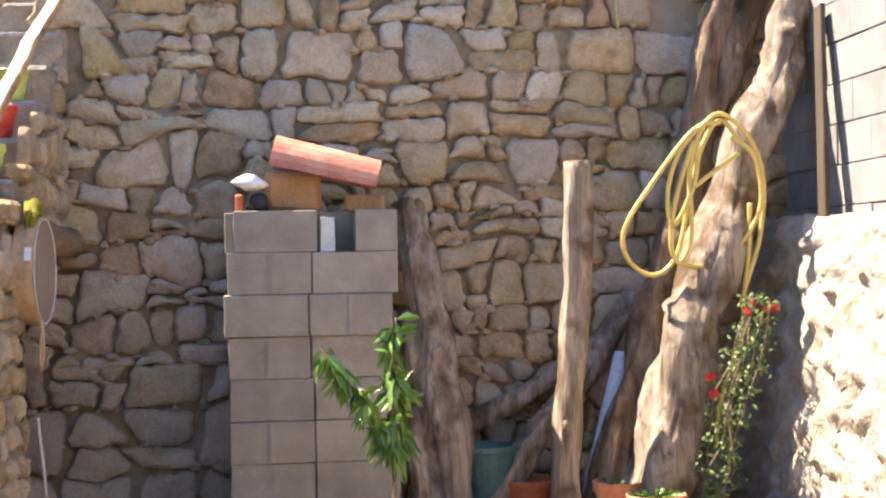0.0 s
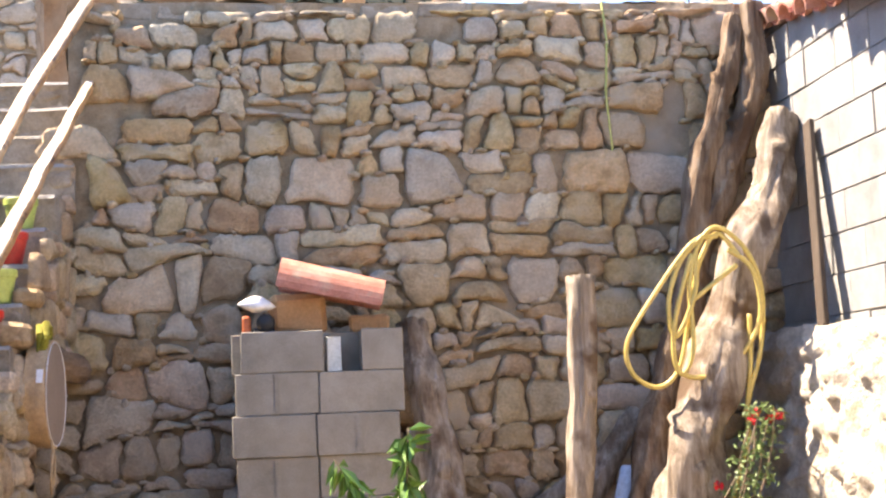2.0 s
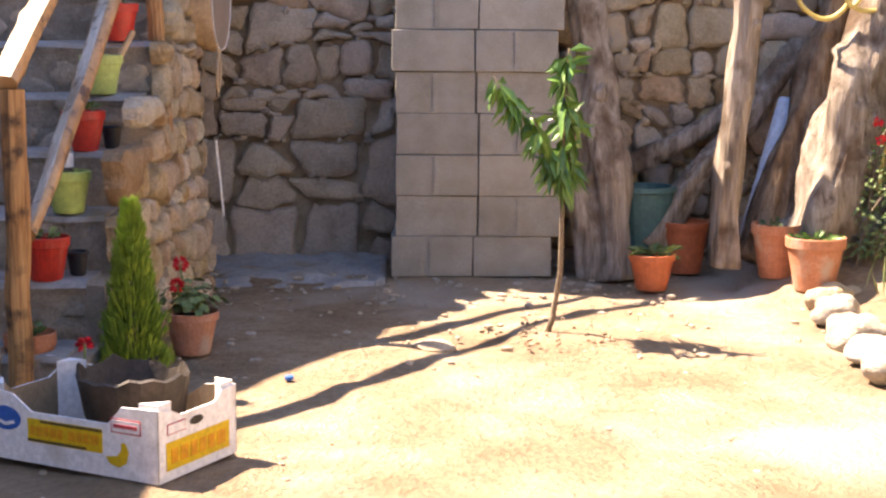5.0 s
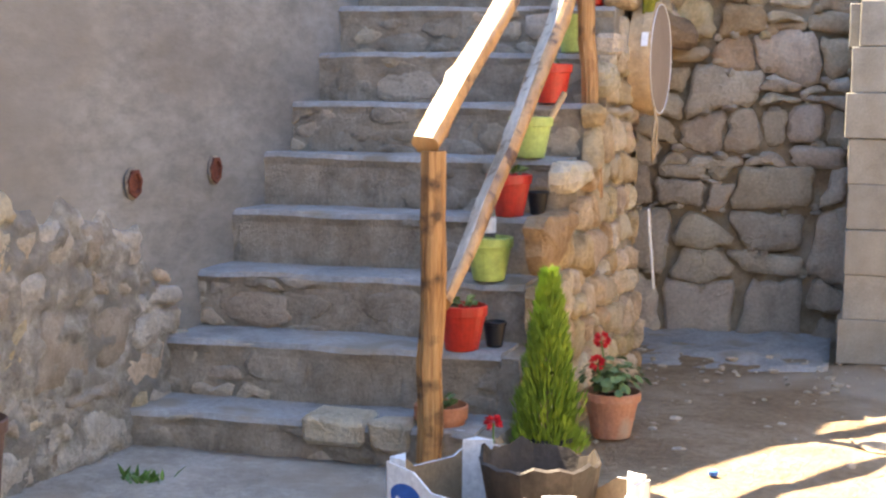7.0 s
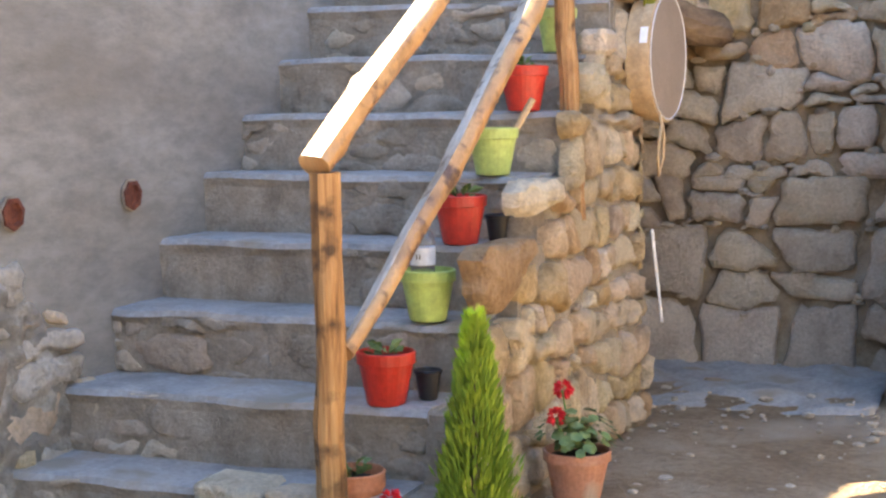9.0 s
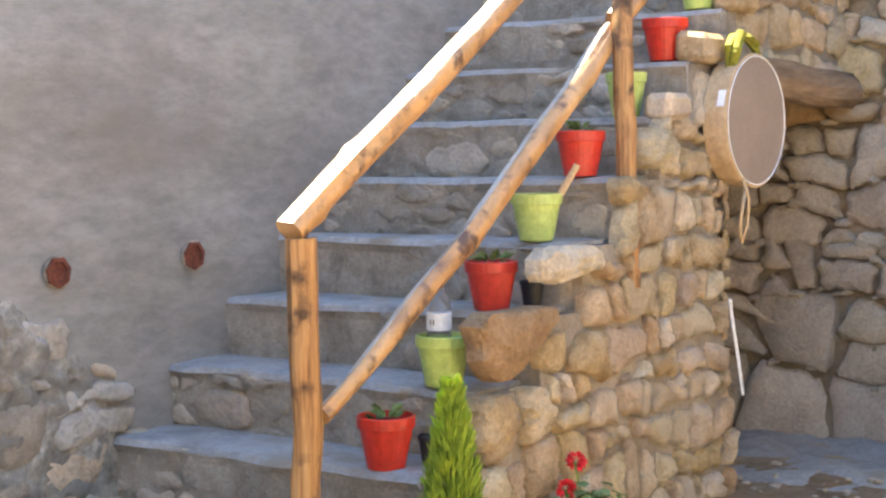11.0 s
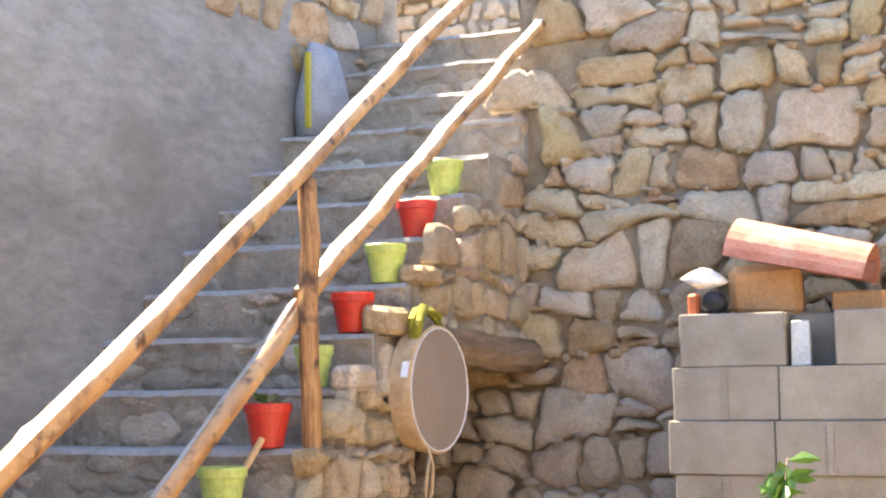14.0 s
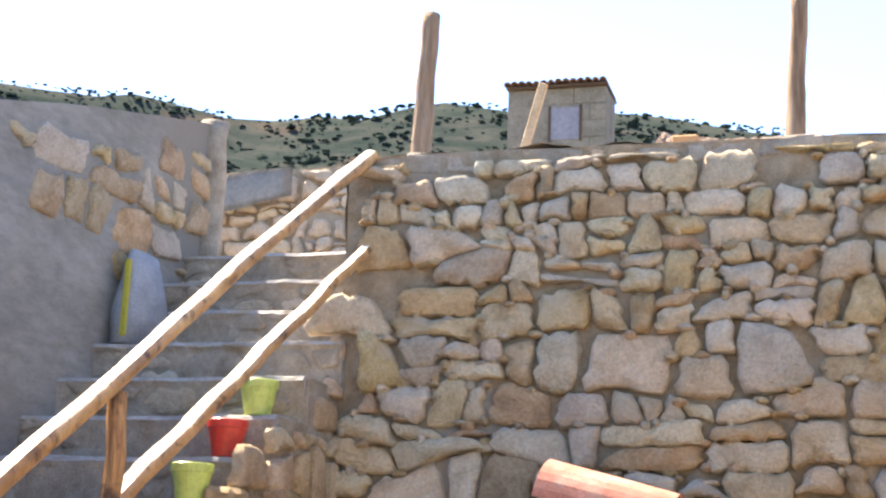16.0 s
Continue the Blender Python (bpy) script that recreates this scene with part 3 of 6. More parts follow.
    masonry(upper, face((side_x(-0.5) + 0.004, -0.5, 1.5), a), 1.16, 1.25, lambda s, h: 0.12, 1.3, 71, M_STONE, 0.024, 0.008, lambda s, h: h < head2(s) - 0.015, 120, laid=True)
    bm = tube(bmesh.new(), line((side_x(-0.45) + 0.0, -0.46, 1.49), (side_x(0.68) + 0.03, 0.66, 1.47), 14, 0.02, 3), 0.075, 12, 0.3, 5)
    part("lintel", bm, mat("dark_lintel", [(0.10, 0.065, 0.04), (0.22, 0.145, 0.09), (0.30, 0.22, 0.15)], 12, 0.9, 0.8, 60, stretch=(1, 0.15, 1)), st, "rough dark timber lintel under the stair")


stair()


def recess_back():
    bm = box(bmesh.new(), left_x(-0.5) - 0.02, left_x(-0.5) + 0.25, -0.5, 0.7, -0.1, 1.5)
    tagged(part("wall_recess", bm, M_STONE_DARK), "dark stone wall closing the recess under the stair", "wall", kind="structure")


recess_back()


def recess_floor():
    """A worn cement slab under the stair, its front edge broken."""
    bm = bmesh.new()
    nx, ny = 44, 14
    grid = []
    for i in range(nx + 1):
        x = -2.05 + 2.0 * i / nx
        front = -0.42 + 0.30 * (i / nx) + 0.10 * noise.fractal(Vector((x * 3, 0, 2)), 1.0, 2.0, 4)
        row = [bm.verts.new((x, front - 0.05, -0.05))]
        for j in range(ny + 1):
            y = front + (0.66 - front) * j / ny
            row.append(bm.verts.new((x, y, -0.02 + 0.04 * j / ny + 0.03 * noise.fractal(Vector((x * 5, y * 5, 1)), 1.0, 2.0, 4))))
        grid.append(row)
    for a, b in zip(grid, grid[1:]):
        for j in range(ny + 1):
            bm.faces.new((a[j], b[j], b[j + 1], a[j + 1]))
    bm.faces.new(grid[0])
    bm.faces.new(grid[-1])
    tagged(part("floor_slab", bm, M_TREAD, smooth=True), "worn grey cement slab in the recess", "floor", kind="structure")


recess_floor()


def stair_apron():
    """Dusty cement spread at the stair foot, thin and ragged towards the yard."""
    bm = bmesh.new()
    nx, ny = 30, 60
    grid = []
    for j in range(ny + 1):
        y = -5.6 + 3.2 * j / ny
        edge = -1.02 + 0.10 * noise.fractal(Vector((y * 2.2, 0, 5)), 1.0, 2.0, 4)
        row = []
        for i in range(nx + 1):
            u = i / nx
            x = left_x(y) - 0.02 + (edge - left_x(y)) * u
            row.append(bm.verts.new((x, y, 0.012 + 0.008 * noise.fractal(Vector((x * 4, y * 4, 2)), 1.0, 2.0, 3) - 0.045 * max(0.0, u - 0.85) / 0.15)))
        grid.append(row)
    low = [bm.verts.new((v.co.x, v.co.y, -0.06)) for v in grid[-1]]
    for a, b in zip(grid + [low], grid[1:] + [low]):
        if a is not b:
            for i in range(nx):
                bm.faces.new((a[i], a[i + 1], b[i + 1], b[i]))
    dusty = mat("dusty_cement", [(0.30, 0.255, 0.205), (0.41, 0.36, 0.30), (0.50, 0.45, 0.385)], 3.5, 0.95, 0.8, 40, relief=0.02, stain=(0.33, 0.26, 0.19), stain_scale=1.6, stain_at=0.55)
    tagged(part("floor_apron", bm, dusty, smooth=True), "dusty grey cement apron at the stair foot", "floor", kind="structure")


stair_apron()


def step_stones():
    """Pale flat stones bedded in the lowest tread."""
    st = bpy.data.objects["stone_staircase"]
    rnd = random.Random(33)
    for x0, x1, y0, y1 in ((-1.62, -1.42, -2.445, -2.27), (-1.40, -1.27, -2.44, -2.30)):
        part("flat_stone", box(bmesh.new(), x0, x1, y0, y1, 0.06, 0.152, 0.014, 0.012, rnd), M_STONE_PALE, st, "pale flat stone in the tread", smooth=False)


step_stones()


def edge_stones():
    """Loose-looking pale stones bedded on the outer edge of the upper treads."""
    st = bpy.data.objects["stone_staircase"]
    rnd = random.Random(35)
    for x0, x1, y0, y1, z, h in ((-1.0, -0.865, -0.66, -0.44, 1.53, 0.11), (-0.985, -0.885, -0.92, -0.72, 1.33, 0.09), (-0.97, -0.85, -0.40, -0.22, 1.73, 0.08)):
        part("edge_stone", box(bmesh.new(), x0, x1, y0, y1, z, z + h, 0.02, 0.009, rnd), rnd.choice((M_STONE_PALE, M_STONE)), st, "pale rough stone on the tread edge")


edge_stones()


def wall_east():
    """Block wall under a tiled eave, standing on a limewashed rubble base."""
    bm = bmesh.new()
    box(bm, 2.965, 3.2, -9, 0.69, 1.0, 3.1)
    ob = part("wall_east", bm, M_BLOCKPALE)
    tagged(ob, "pale concrete block wall on a rubble base", "wall", kind="structure")
    rnd = random.Random(9)
    bl = box(bmesh.new(), -0.1975, 0.1975, -0.008, 0.0, 0.003, 0.196, 0.003)
    me = mesh_of(bl, "block", M_BLOCKPALE)
    for r in range(9):
        z = 1.38 + 0.2 * r
        y = 0.66 - 0.2 * (r % 2)
        while y > -3.0:
            o = new("block", me)
            o.parent = ob
            o.matrix_basis = Matrix.Translation((2.962 + rnd.uniform(-0.004, 0.004), y - 0.2, z)) @ Matrix.Rotation(radians(-90) + rnd.uniform(-0.006, 0.006), 4, "Z") @ Matrix.Translation((0, 0.0, 0))
            y -= 0.4
    # rubble base, bulging into the yard
    bm = bmesh.new()
    ny, nz = 230, 80
    grid = []
    for j in range(nz + 1):
        row = []
        for i in range(ny + 1):
            y, u = 0.5 - 6.0 * i / ny, j / nz
            z = -0.05 + u * 1.58
            x = 2.55 + 0.22 * u + 0.05 * noise.noise(Vector((y * 1.5, z * 1.5, 0)))
            q = Vector((y, z, 0))
            x -= 0.045 * noise.fractal(q * 8, 1.0, 2.0, 5) + 0.06 * abs(noise.noise(q * 5)) + 0.03 * abs(noise.noise(q * 13))
            if u > 0.93:
                x += (u - 0.93) / 0.07 * 0.06
            row.append(bm.verts.new((x, y, z + (0.03 * noise.noise(q * 5) if u > 0.8 else 0))))
        grid.append(row)
    cap = [bm.verts.new((3.0, 0.5 - 6.0 * i / ny, 1.54)) for i in range(ny + 1)]
    back = [bm.verts.new((3.05, 0.5 - 6.0 * 0, z)) for z in (1.54, -0.05)]
    grid.append(cap)
    for a, b in zip(grid, grid[1:]):
        for i in range(ny):
            f = bm.faces.new((a[i], a[i + 1], b[i + 1], b[i]))
            f.smooth = True
    bm.faces.new([g[0] for g in grid] + [back[1]])
    base = part("rubble_base", bm, M_WHITEWASH, ob, "sun-bleached limewashed rubble footing")


wall_east()


def close_yard():
    bm = bmesh.new()
    box(bm, -2.9, 3.3, -9.4, -9.0, -0.1, 2.6)
    tagged(part("wall_south", bm, M_PLASTER), "plain grey rendered wall closing the yard", "wall", kind="structure")


close_yard()


# ---- stair rail, pots and sieve ----
def rails():
    ob = thing("stair_railing", (-1.19, -2.47, 0), "stair railing of varnished peeled poles, sunlit on top", "railing")
    inv = Matrix.Translation((1.19, 2.47, 0))

    def pole(name, pts, r, seed, m, rough=0.3, knots=0.7, flat=None):
        bm = tube(bmesh.new(), pts, r, 24, rough, seed, knots=knots, flat=flat)
        o = part(name, bm, m, ob, smooth=True, m=inv)
        o.data.set_sharp_from_angle(angle=radians(38))

    # tilt of the bleached face, set to follow the sunlit side painted pale
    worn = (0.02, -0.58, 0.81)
    rail = (M_RAIL, M_BLEACHED_LIT)

    pole("post", line((-1.19, -2.465, -0.05), (-1.185, -2.47, 1.0), 16, 0.012, 1), 0.039, 1, M_POST)
    pole("post", line((-0.935, -1.11, 0.78), (-1.03, -0.99, 2.07), 18, 0.02, 2), 0.034, 2, M_POST)
    top = [(-1.205, -2.50, 1.025), (-1.11, -1.94, 1.46), (-1.035, -1.0, 2.115), (-0.92, -0.27, 2.70), (-0.73, 0.64, 3.41)]
    pts = []
    for a, b in zip(top, top[1:]):
        pts += line(a, b, 17)[:-1]
    pts.append(Vector(top[-1]))
    pts = [p + 0.005 * Vector(noise.noise_vector(p * 3)) for p in pts]
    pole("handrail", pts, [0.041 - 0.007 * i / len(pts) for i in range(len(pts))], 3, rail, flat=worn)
    low = [(-1.165, -2.43, 0.54), (-1.12, -1.8, 0.97), (-1.055, -1.0, 1.62)]
    pts = line(low[0], low[1], 15)[:-1] + line(low[1], low[2], 18)
    pts = [p + 0.01 * Vector(noise.noise_vector(p * 3 + Vector((5, 0, 0)))) for p in pts]
    # pale face turned away here, as this length lies mostly in shade
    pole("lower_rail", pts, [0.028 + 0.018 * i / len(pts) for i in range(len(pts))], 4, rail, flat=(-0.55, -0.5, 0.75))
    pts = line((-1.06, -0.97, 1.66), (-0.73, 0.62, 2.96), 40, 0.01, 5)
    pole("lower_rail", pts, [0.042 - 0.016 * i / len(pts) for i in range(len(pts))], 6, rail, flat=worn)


rails()


def big_side_stones():
    """Large facing stones let into the side of the flight."""
    rnd = random.Random(17)
    wall = bpy.data.objects["side_wall"]
    slab = mat("ochre_slab", [(0.24, 0.145, 0.075), (0.36, 0.225, 0.12), (0.44, 0.30, 0.18)], 8, 0.9, 0.9, 60, relief=0.03)
    for s0, z0, w, h, m in ((0.40, 0.575, 0.40, 0.20, slab), (0.41, 0.37, 0.19, 0.175, M_STONE), (0.61, 0.36, 0.17, 0.185, M_STONE_PALE), (0.74, 0.82, 0.34, 0.125, M_STONE_PALE), (1.36, 1.16, 0.22, 0.15, M_STONE_PALE)):
        poly = [(0, 0.02), (w * 0.35, 0), (w * 0.8, 0.03), (w, h * 0.3), (w * 0.98, h * 0.9), (w * 0.5, h), (0.01, h * 0.95)]
        if m is slab:
            poly = [(0.05, 0.02), (w * 0.42, -0.02), (w * 0.62, 0.02), (w, h * 0.75), (w * 0.98, h), (0, h)]
        bm = stone_mesh(poly, w / 2, h / 2, 0.004, 0.05, rnd)
        part("stone", bm, m, wall, m=face((side_x(-2.42) + 0.058, -2.42, 0), (STAIR_TURN, 1, 0), (-0.045, 0, 1)) @ Matrix.Translation((s0 + w / 2, z0 + h / 2, 0)))


big_side_stones()

M_RED = mat("red_plastic", [(0.50, 0.025, 0.012), (0.58, 0.032, 0.016)], 5, 0.4, 0.05, 40, spec=0.45, vary=0.04)
M_LIME = mat("lime_plastic", [(0.41, 0.50, 0.135), (0.47, 0.57, 0.165)], 5, 0.42, 0.05, 40, spec=0.45, vary=0.04)
M_BLACKP = mat("black_plastic", [(0.012, 0.012, 0.013), (0.03, 0.03, 0.032)], 8, 0.45, 0.1, 40)
M_SOIL = mat("potting_soil", [(0.02, 0.014, 0.009), (0.06, 0.042, 0.028)], 30, 0.95, 0.8, 120)
M_TERRA = mat("terracotta", [(0.36, 0.14, 0.075), (0.46, 0.20, 0.115), (0.50, 0.26, 0.17)], 7, 0.82, 0.3, 70, vary=0.08, stain=(0.42, 0.31, 0.24), stain_scale=7, stain_at=0.62)
M_ORANGE = mat("orange_plastic_pot", [(0.42, 0.11, 0.045), (0.50, 0.14, 0.06)], 6, 0.55, 0.1, 40)
M_LEAF = mat("leaf_green", [(0.055, 0.125, 0.02), (0.095, 0.20, 0.034), (0.15, 0.28, 0.058)], 9, 0.35, 0.1, 50, spec=0.5)
M_CYPRESS = mat("cypress_green", [(0.09, 0.16, 0.022), (0.19, 0.29, 0.035), (0.34, 0.43, 0.05)], 10, 0.6, 0.1, 50)
M_ROSELEAF = mat("rose_leaf", [(0.06, 0.11, 0.03), (0.12, 0.18, 0.06), (0.21, 0.26, 0.11)], 12, 0.5, 0.1, 50)
M_PETAL = mat("red_petal", [(0.50, 0.01, 0.02), (0.68, 0.03, 0.04)], 20, 0.6, 0.1, 60)
M_STEM = mat("grey_bark", [(0.14, 0.10, 0.07), (0.24, 0.18, 0.12)], 20, 0.85, 0.5, 80)
M_CARD = mat("brown_cardboard", [(0.27, 0.19, 0.115), (0.34, 0.25, 0.16)], 4, 0.9, 0.1, 60)
M_WHITECARD = mat("white_printed_cardboard", [(0.74, 0.73, 0.71), (0.82, 0.81, 0.79)], 4, 0.6, 0.05, 50, stain=(0.55, 0.51, 0.45), stain_scale=6, stain_at=0.66)
M_YELLOW = mat("yellow_print", [(0.66, 0.42, 0.015), (0.70, 0.46, 0.02)], 8, 0.6, 0.0, 50)
M_ORANGEINK = mat("orange_print", [(0.66, 0.26, 0.01), (0.70, 0.34, 0.02)], 30, 0.6, 0.0, 50)
M_BLUE = mat("blue_print", [(0.02, 0.10, 0.36), (0.03, 0.13, 0.42)], 8, 0.6, 0.0, 50)
M_INK = mat("dark_print", [(0.10, 0.07, 0.02), (0.15, 0.10, 0.03)], 8, 0.6, 0.0, 50)
M_REDINK = mat("red_print", [(0.45, 0.06, 0.07), (0.5, 0.08, 0.09)], 8, 0.6, 0.0, 50)
M_WHITE = mat("white_plastic", [(0.70, 0.70, 0.70), (0.78, 0.78, 0.78)], 6, 0.4, 0.05, 40)
M_HOSE = mat("yellow_hose", [(0.50, 0.37, 0.10), (0.60, 0.46, 0.14)], 12, 0.45, 0.15, 80, spec=0.5)
M_SIEVEWOOD = mat("bent_wood", [(0.45, 0.30, 0.16), (0.56, 0.40, 0.24)], 14, 0.6, 0.3, 60)
M_MESH = mat("grey_sieve_mesh", [(0.24, 0.19, 0.155), (0.29, 0.235, 0.195)], 3, 1.0, 0.1, 200, spec=0.0)
M_CLOTH = mat("yellow_rag", [(0.16, 0.15, 0.018), (0.26, 0.24, 0.03)], 12, 0.9, 0.4, 90)
M_TEAL = mat("teal_plastic", [(0.05, 0.12, 0.115), (0.075, 0.16, 0.15)], 6, 0.55, 0.1, 40)
M_PVC = mat("pale_blue_pipe", [(0.48, 0.52, 0.58), (0.56, 0.60, 0.66)], 5, 0.45, 0.1, 40)
M_BRICKCLAY = mat("hollow_clay_brick", [(0.42, 0.22, 0.10), (0.52, 0.30, 0.15)], 8, 0.9, 0.4, 80)
M_DARKWOOD = mat("dark_plank", [(0.055, 0.04, 0.03), (0.10, 0.075, 0.055)], 9, 0.9, 0.5, 60, stretch=(1, 1, 0.15))
M_SAGE = mat("grey_green_blades", [(0.10, 0.14, 0.05), (0.20, 0.24, 0.10)], 9, 0.6, 0.1, 50)
M_SACK = mat("white_woven_sack", [(0.17, 0.185, 0.21), (0.30, 0.32, 0.345)], 6, 0.6, 0.3, 90)
M_SACKY = mat("yellow_sack_edge", [(0.33, 0.29, 0.03), (0.42, 0.36, 0.05)], 6, 0.6, 0.3, 90)
glass = bpy.data.materials.new("clear_plastic")
glass.use_nodes = True
gp = glass.node_tree.nodes["Principled BSDF"]
gp.inputs["Transmission Weight"].default_value, gp.inputs["Roughness"].default_value, gp.inputs["IOR"].default_value = 0.95, 0.08, 1.25


def leaf(bm, p, d, length, width, rnd, droop=0.4, fold=0.25):
    """One pointed leaf of four faces, from p along d."""
    d = Vector(d).normalized()
    s = d.cross(Vector((rnd.uniform(-1, 1), rnd.uniform(-1, 1), 0.3))).normalized()
    n = s.cross(d)
    q = p + d * length * 0.5 + Vector((0, 0, -droop * 0.1 * length))
    e = p + d * length + Vector((0, 0, -droop * length * 0.5))
    a, b, c = bm.verts.new(p), bm.verts.new(q), bm.verts.new(e)
    l, r = bm.verts.new(q + s * width * 0.5 + n * fold * width), bm.verts.new(q - s * width * 0.5 + n * fold * width)
    for f in ((a, l, b), (l, c, b), (a, b, r), (b, c, r)):
        bm.faces.new(f)


def flower_pot(at, r, h, material, label, group, soil=True, collar=0.24, turn=0.0, name="flower_pot"):
    ob = thing(name, at, label, "flower pot", group)
    t = 0.005
    z1 = h * (1 - collar)
    rb, rc = r * 0.66, r * 0.92
    bm = lathe(bmesh.new(), [(rb - 0.004, 0), (rb, 0.004), (rc, z1), (rc + 0.001, z1 + 0.002), (r, z1 + 0.003), (r + 0.001, h - 0.003), (r - 0.002, h), (r - t, h), (rc - t, z1), (rb - t + 0.01, h * 0.5)], 28)
    part("pot", bm, material, ob, smooth=False)
    if soil:
        bm = lathe(bmesh.new(), [(rc - t - 0.001, h * 0.80), (rc - t - 0.0005, h * 0.86), (r * 0.5, h * 0.88), (0.004, h * 0.89)], 20)
        part("soil", bm, M_SOIL, ob)
    return ob


def sprig(ob, n, z, spread, length, material, seed, name="plant", width=0.35, up=0.8):
    rnd = random.Random(seed)
    bm = bmesh.new()
    for _ in range(n):
        a = rnd.uniform(0, 6.28)
        rr = rnd.uniform(0, spread)
        d = Vector((math.cos(a), math.sin(a), up * rnd.uniform(0.2, 1.6)))
        leaf(bm, Vector((rr * math.cos(a), rr * math.sin(a), z + rnd.uniform(0, 0.03))), d, length * rnd.uniform(0.6, 1.2), length * width, rnd)
    return part(name, bm, material, ob)


def stair_pots():
    rows = [(1, -1.185, -2.12), (2, -1.161, -1.865), (3, -1.155, -1.61), (4, -1.13, -1.38), (5, -1.11, -1.125), (6, -1.075, -0.865), (7, -1.055, -0.60), (8, -1.035, -0.355), (9, -1.025, -0.085), (10, -1.015, 0.18)]
    for k, x, y in rows:
        red = k % 2 == 1
        ob = flower_pot((x, y, tread_z(k + 1) + 0.002), 0.082 if k != 6 else 0.07, 0.15, M_RED if red else M_LIME, ("bright red plastic flower pot on the stair edge" if red else "lime green plastic flower pot on the stair edge"), "pots up the stair")
        if k in (1, 3, 5):
            sprig(ob, 12, 0.13, 0.03, 0.05, M_ROSELEAF, k, width=0.5)
        if k in (1, 3):
            tagged(flower_pot((x + 0.085, y + 0.10, tread_z(k + 1) + 0.002), 0.04, 0.085, M_BLACKP, "small black nursery pot behind a larger pot", "nursery pots", collar=0.15, name="nursery_pot"), category="flower pot")
        if k == 4:
            bm = tube(bmesh.new(), line((0.045, 0.02, 0.10), (0.115, 0.06, 0.24), 5), 0.012, 8, 0.2, 3)
            part("wooden_peg", bm, M_SIEVEWOOD, ob)
    # bottle standing neck down in the second pot
    x, y = -1.161, -1.865
    b = thing("plastic_bottle", (x - 0.015, y, tread_z(3) + 0.13), "clear plastic bottle with a white label in a pot", "bottle")
    part("body", lathe(bmesh.new(), [(0.03, 0.0), (0.036, 0.01), (0.036, 0.10), (0.03, 0.125), (0.014, 0.145), (0.013, 0.16)], 18), glass, b, smooth=True)
    part("paper_label", lathe(bmesh.new(), [(0.0368, 0.035), (0.0372, 0.036), (0.0372, 0.085), (0.0368, 0.086)], 18), M_WHITE, b, "white paper label")
    for dx in (-0.006, 0.004):
        part("print_bar", box(bmesh.new(), dx, dx + 0.004, -0.0385, -0.0375, 0.052, 0.068), M_INK, b)
    # terracotta pot beside the post
    p0 = flower_pot((-1.20, -2.31, 0.0), 0.085, 0.20, M_TERRA, "terracotta pot with a seedling beside the railing post", "terracotta pots")
    sprig(p0, 14, 0.18, 0.04, 0.06, M_ROSELEAF, 77, width=0.5)
    part("price_tag", box(bmesh.new(), 0.07, 0.10, -0.082, -0.080, 0.09, 0.14), M_WHITE, p0, "small white price tag")


stair_pots()


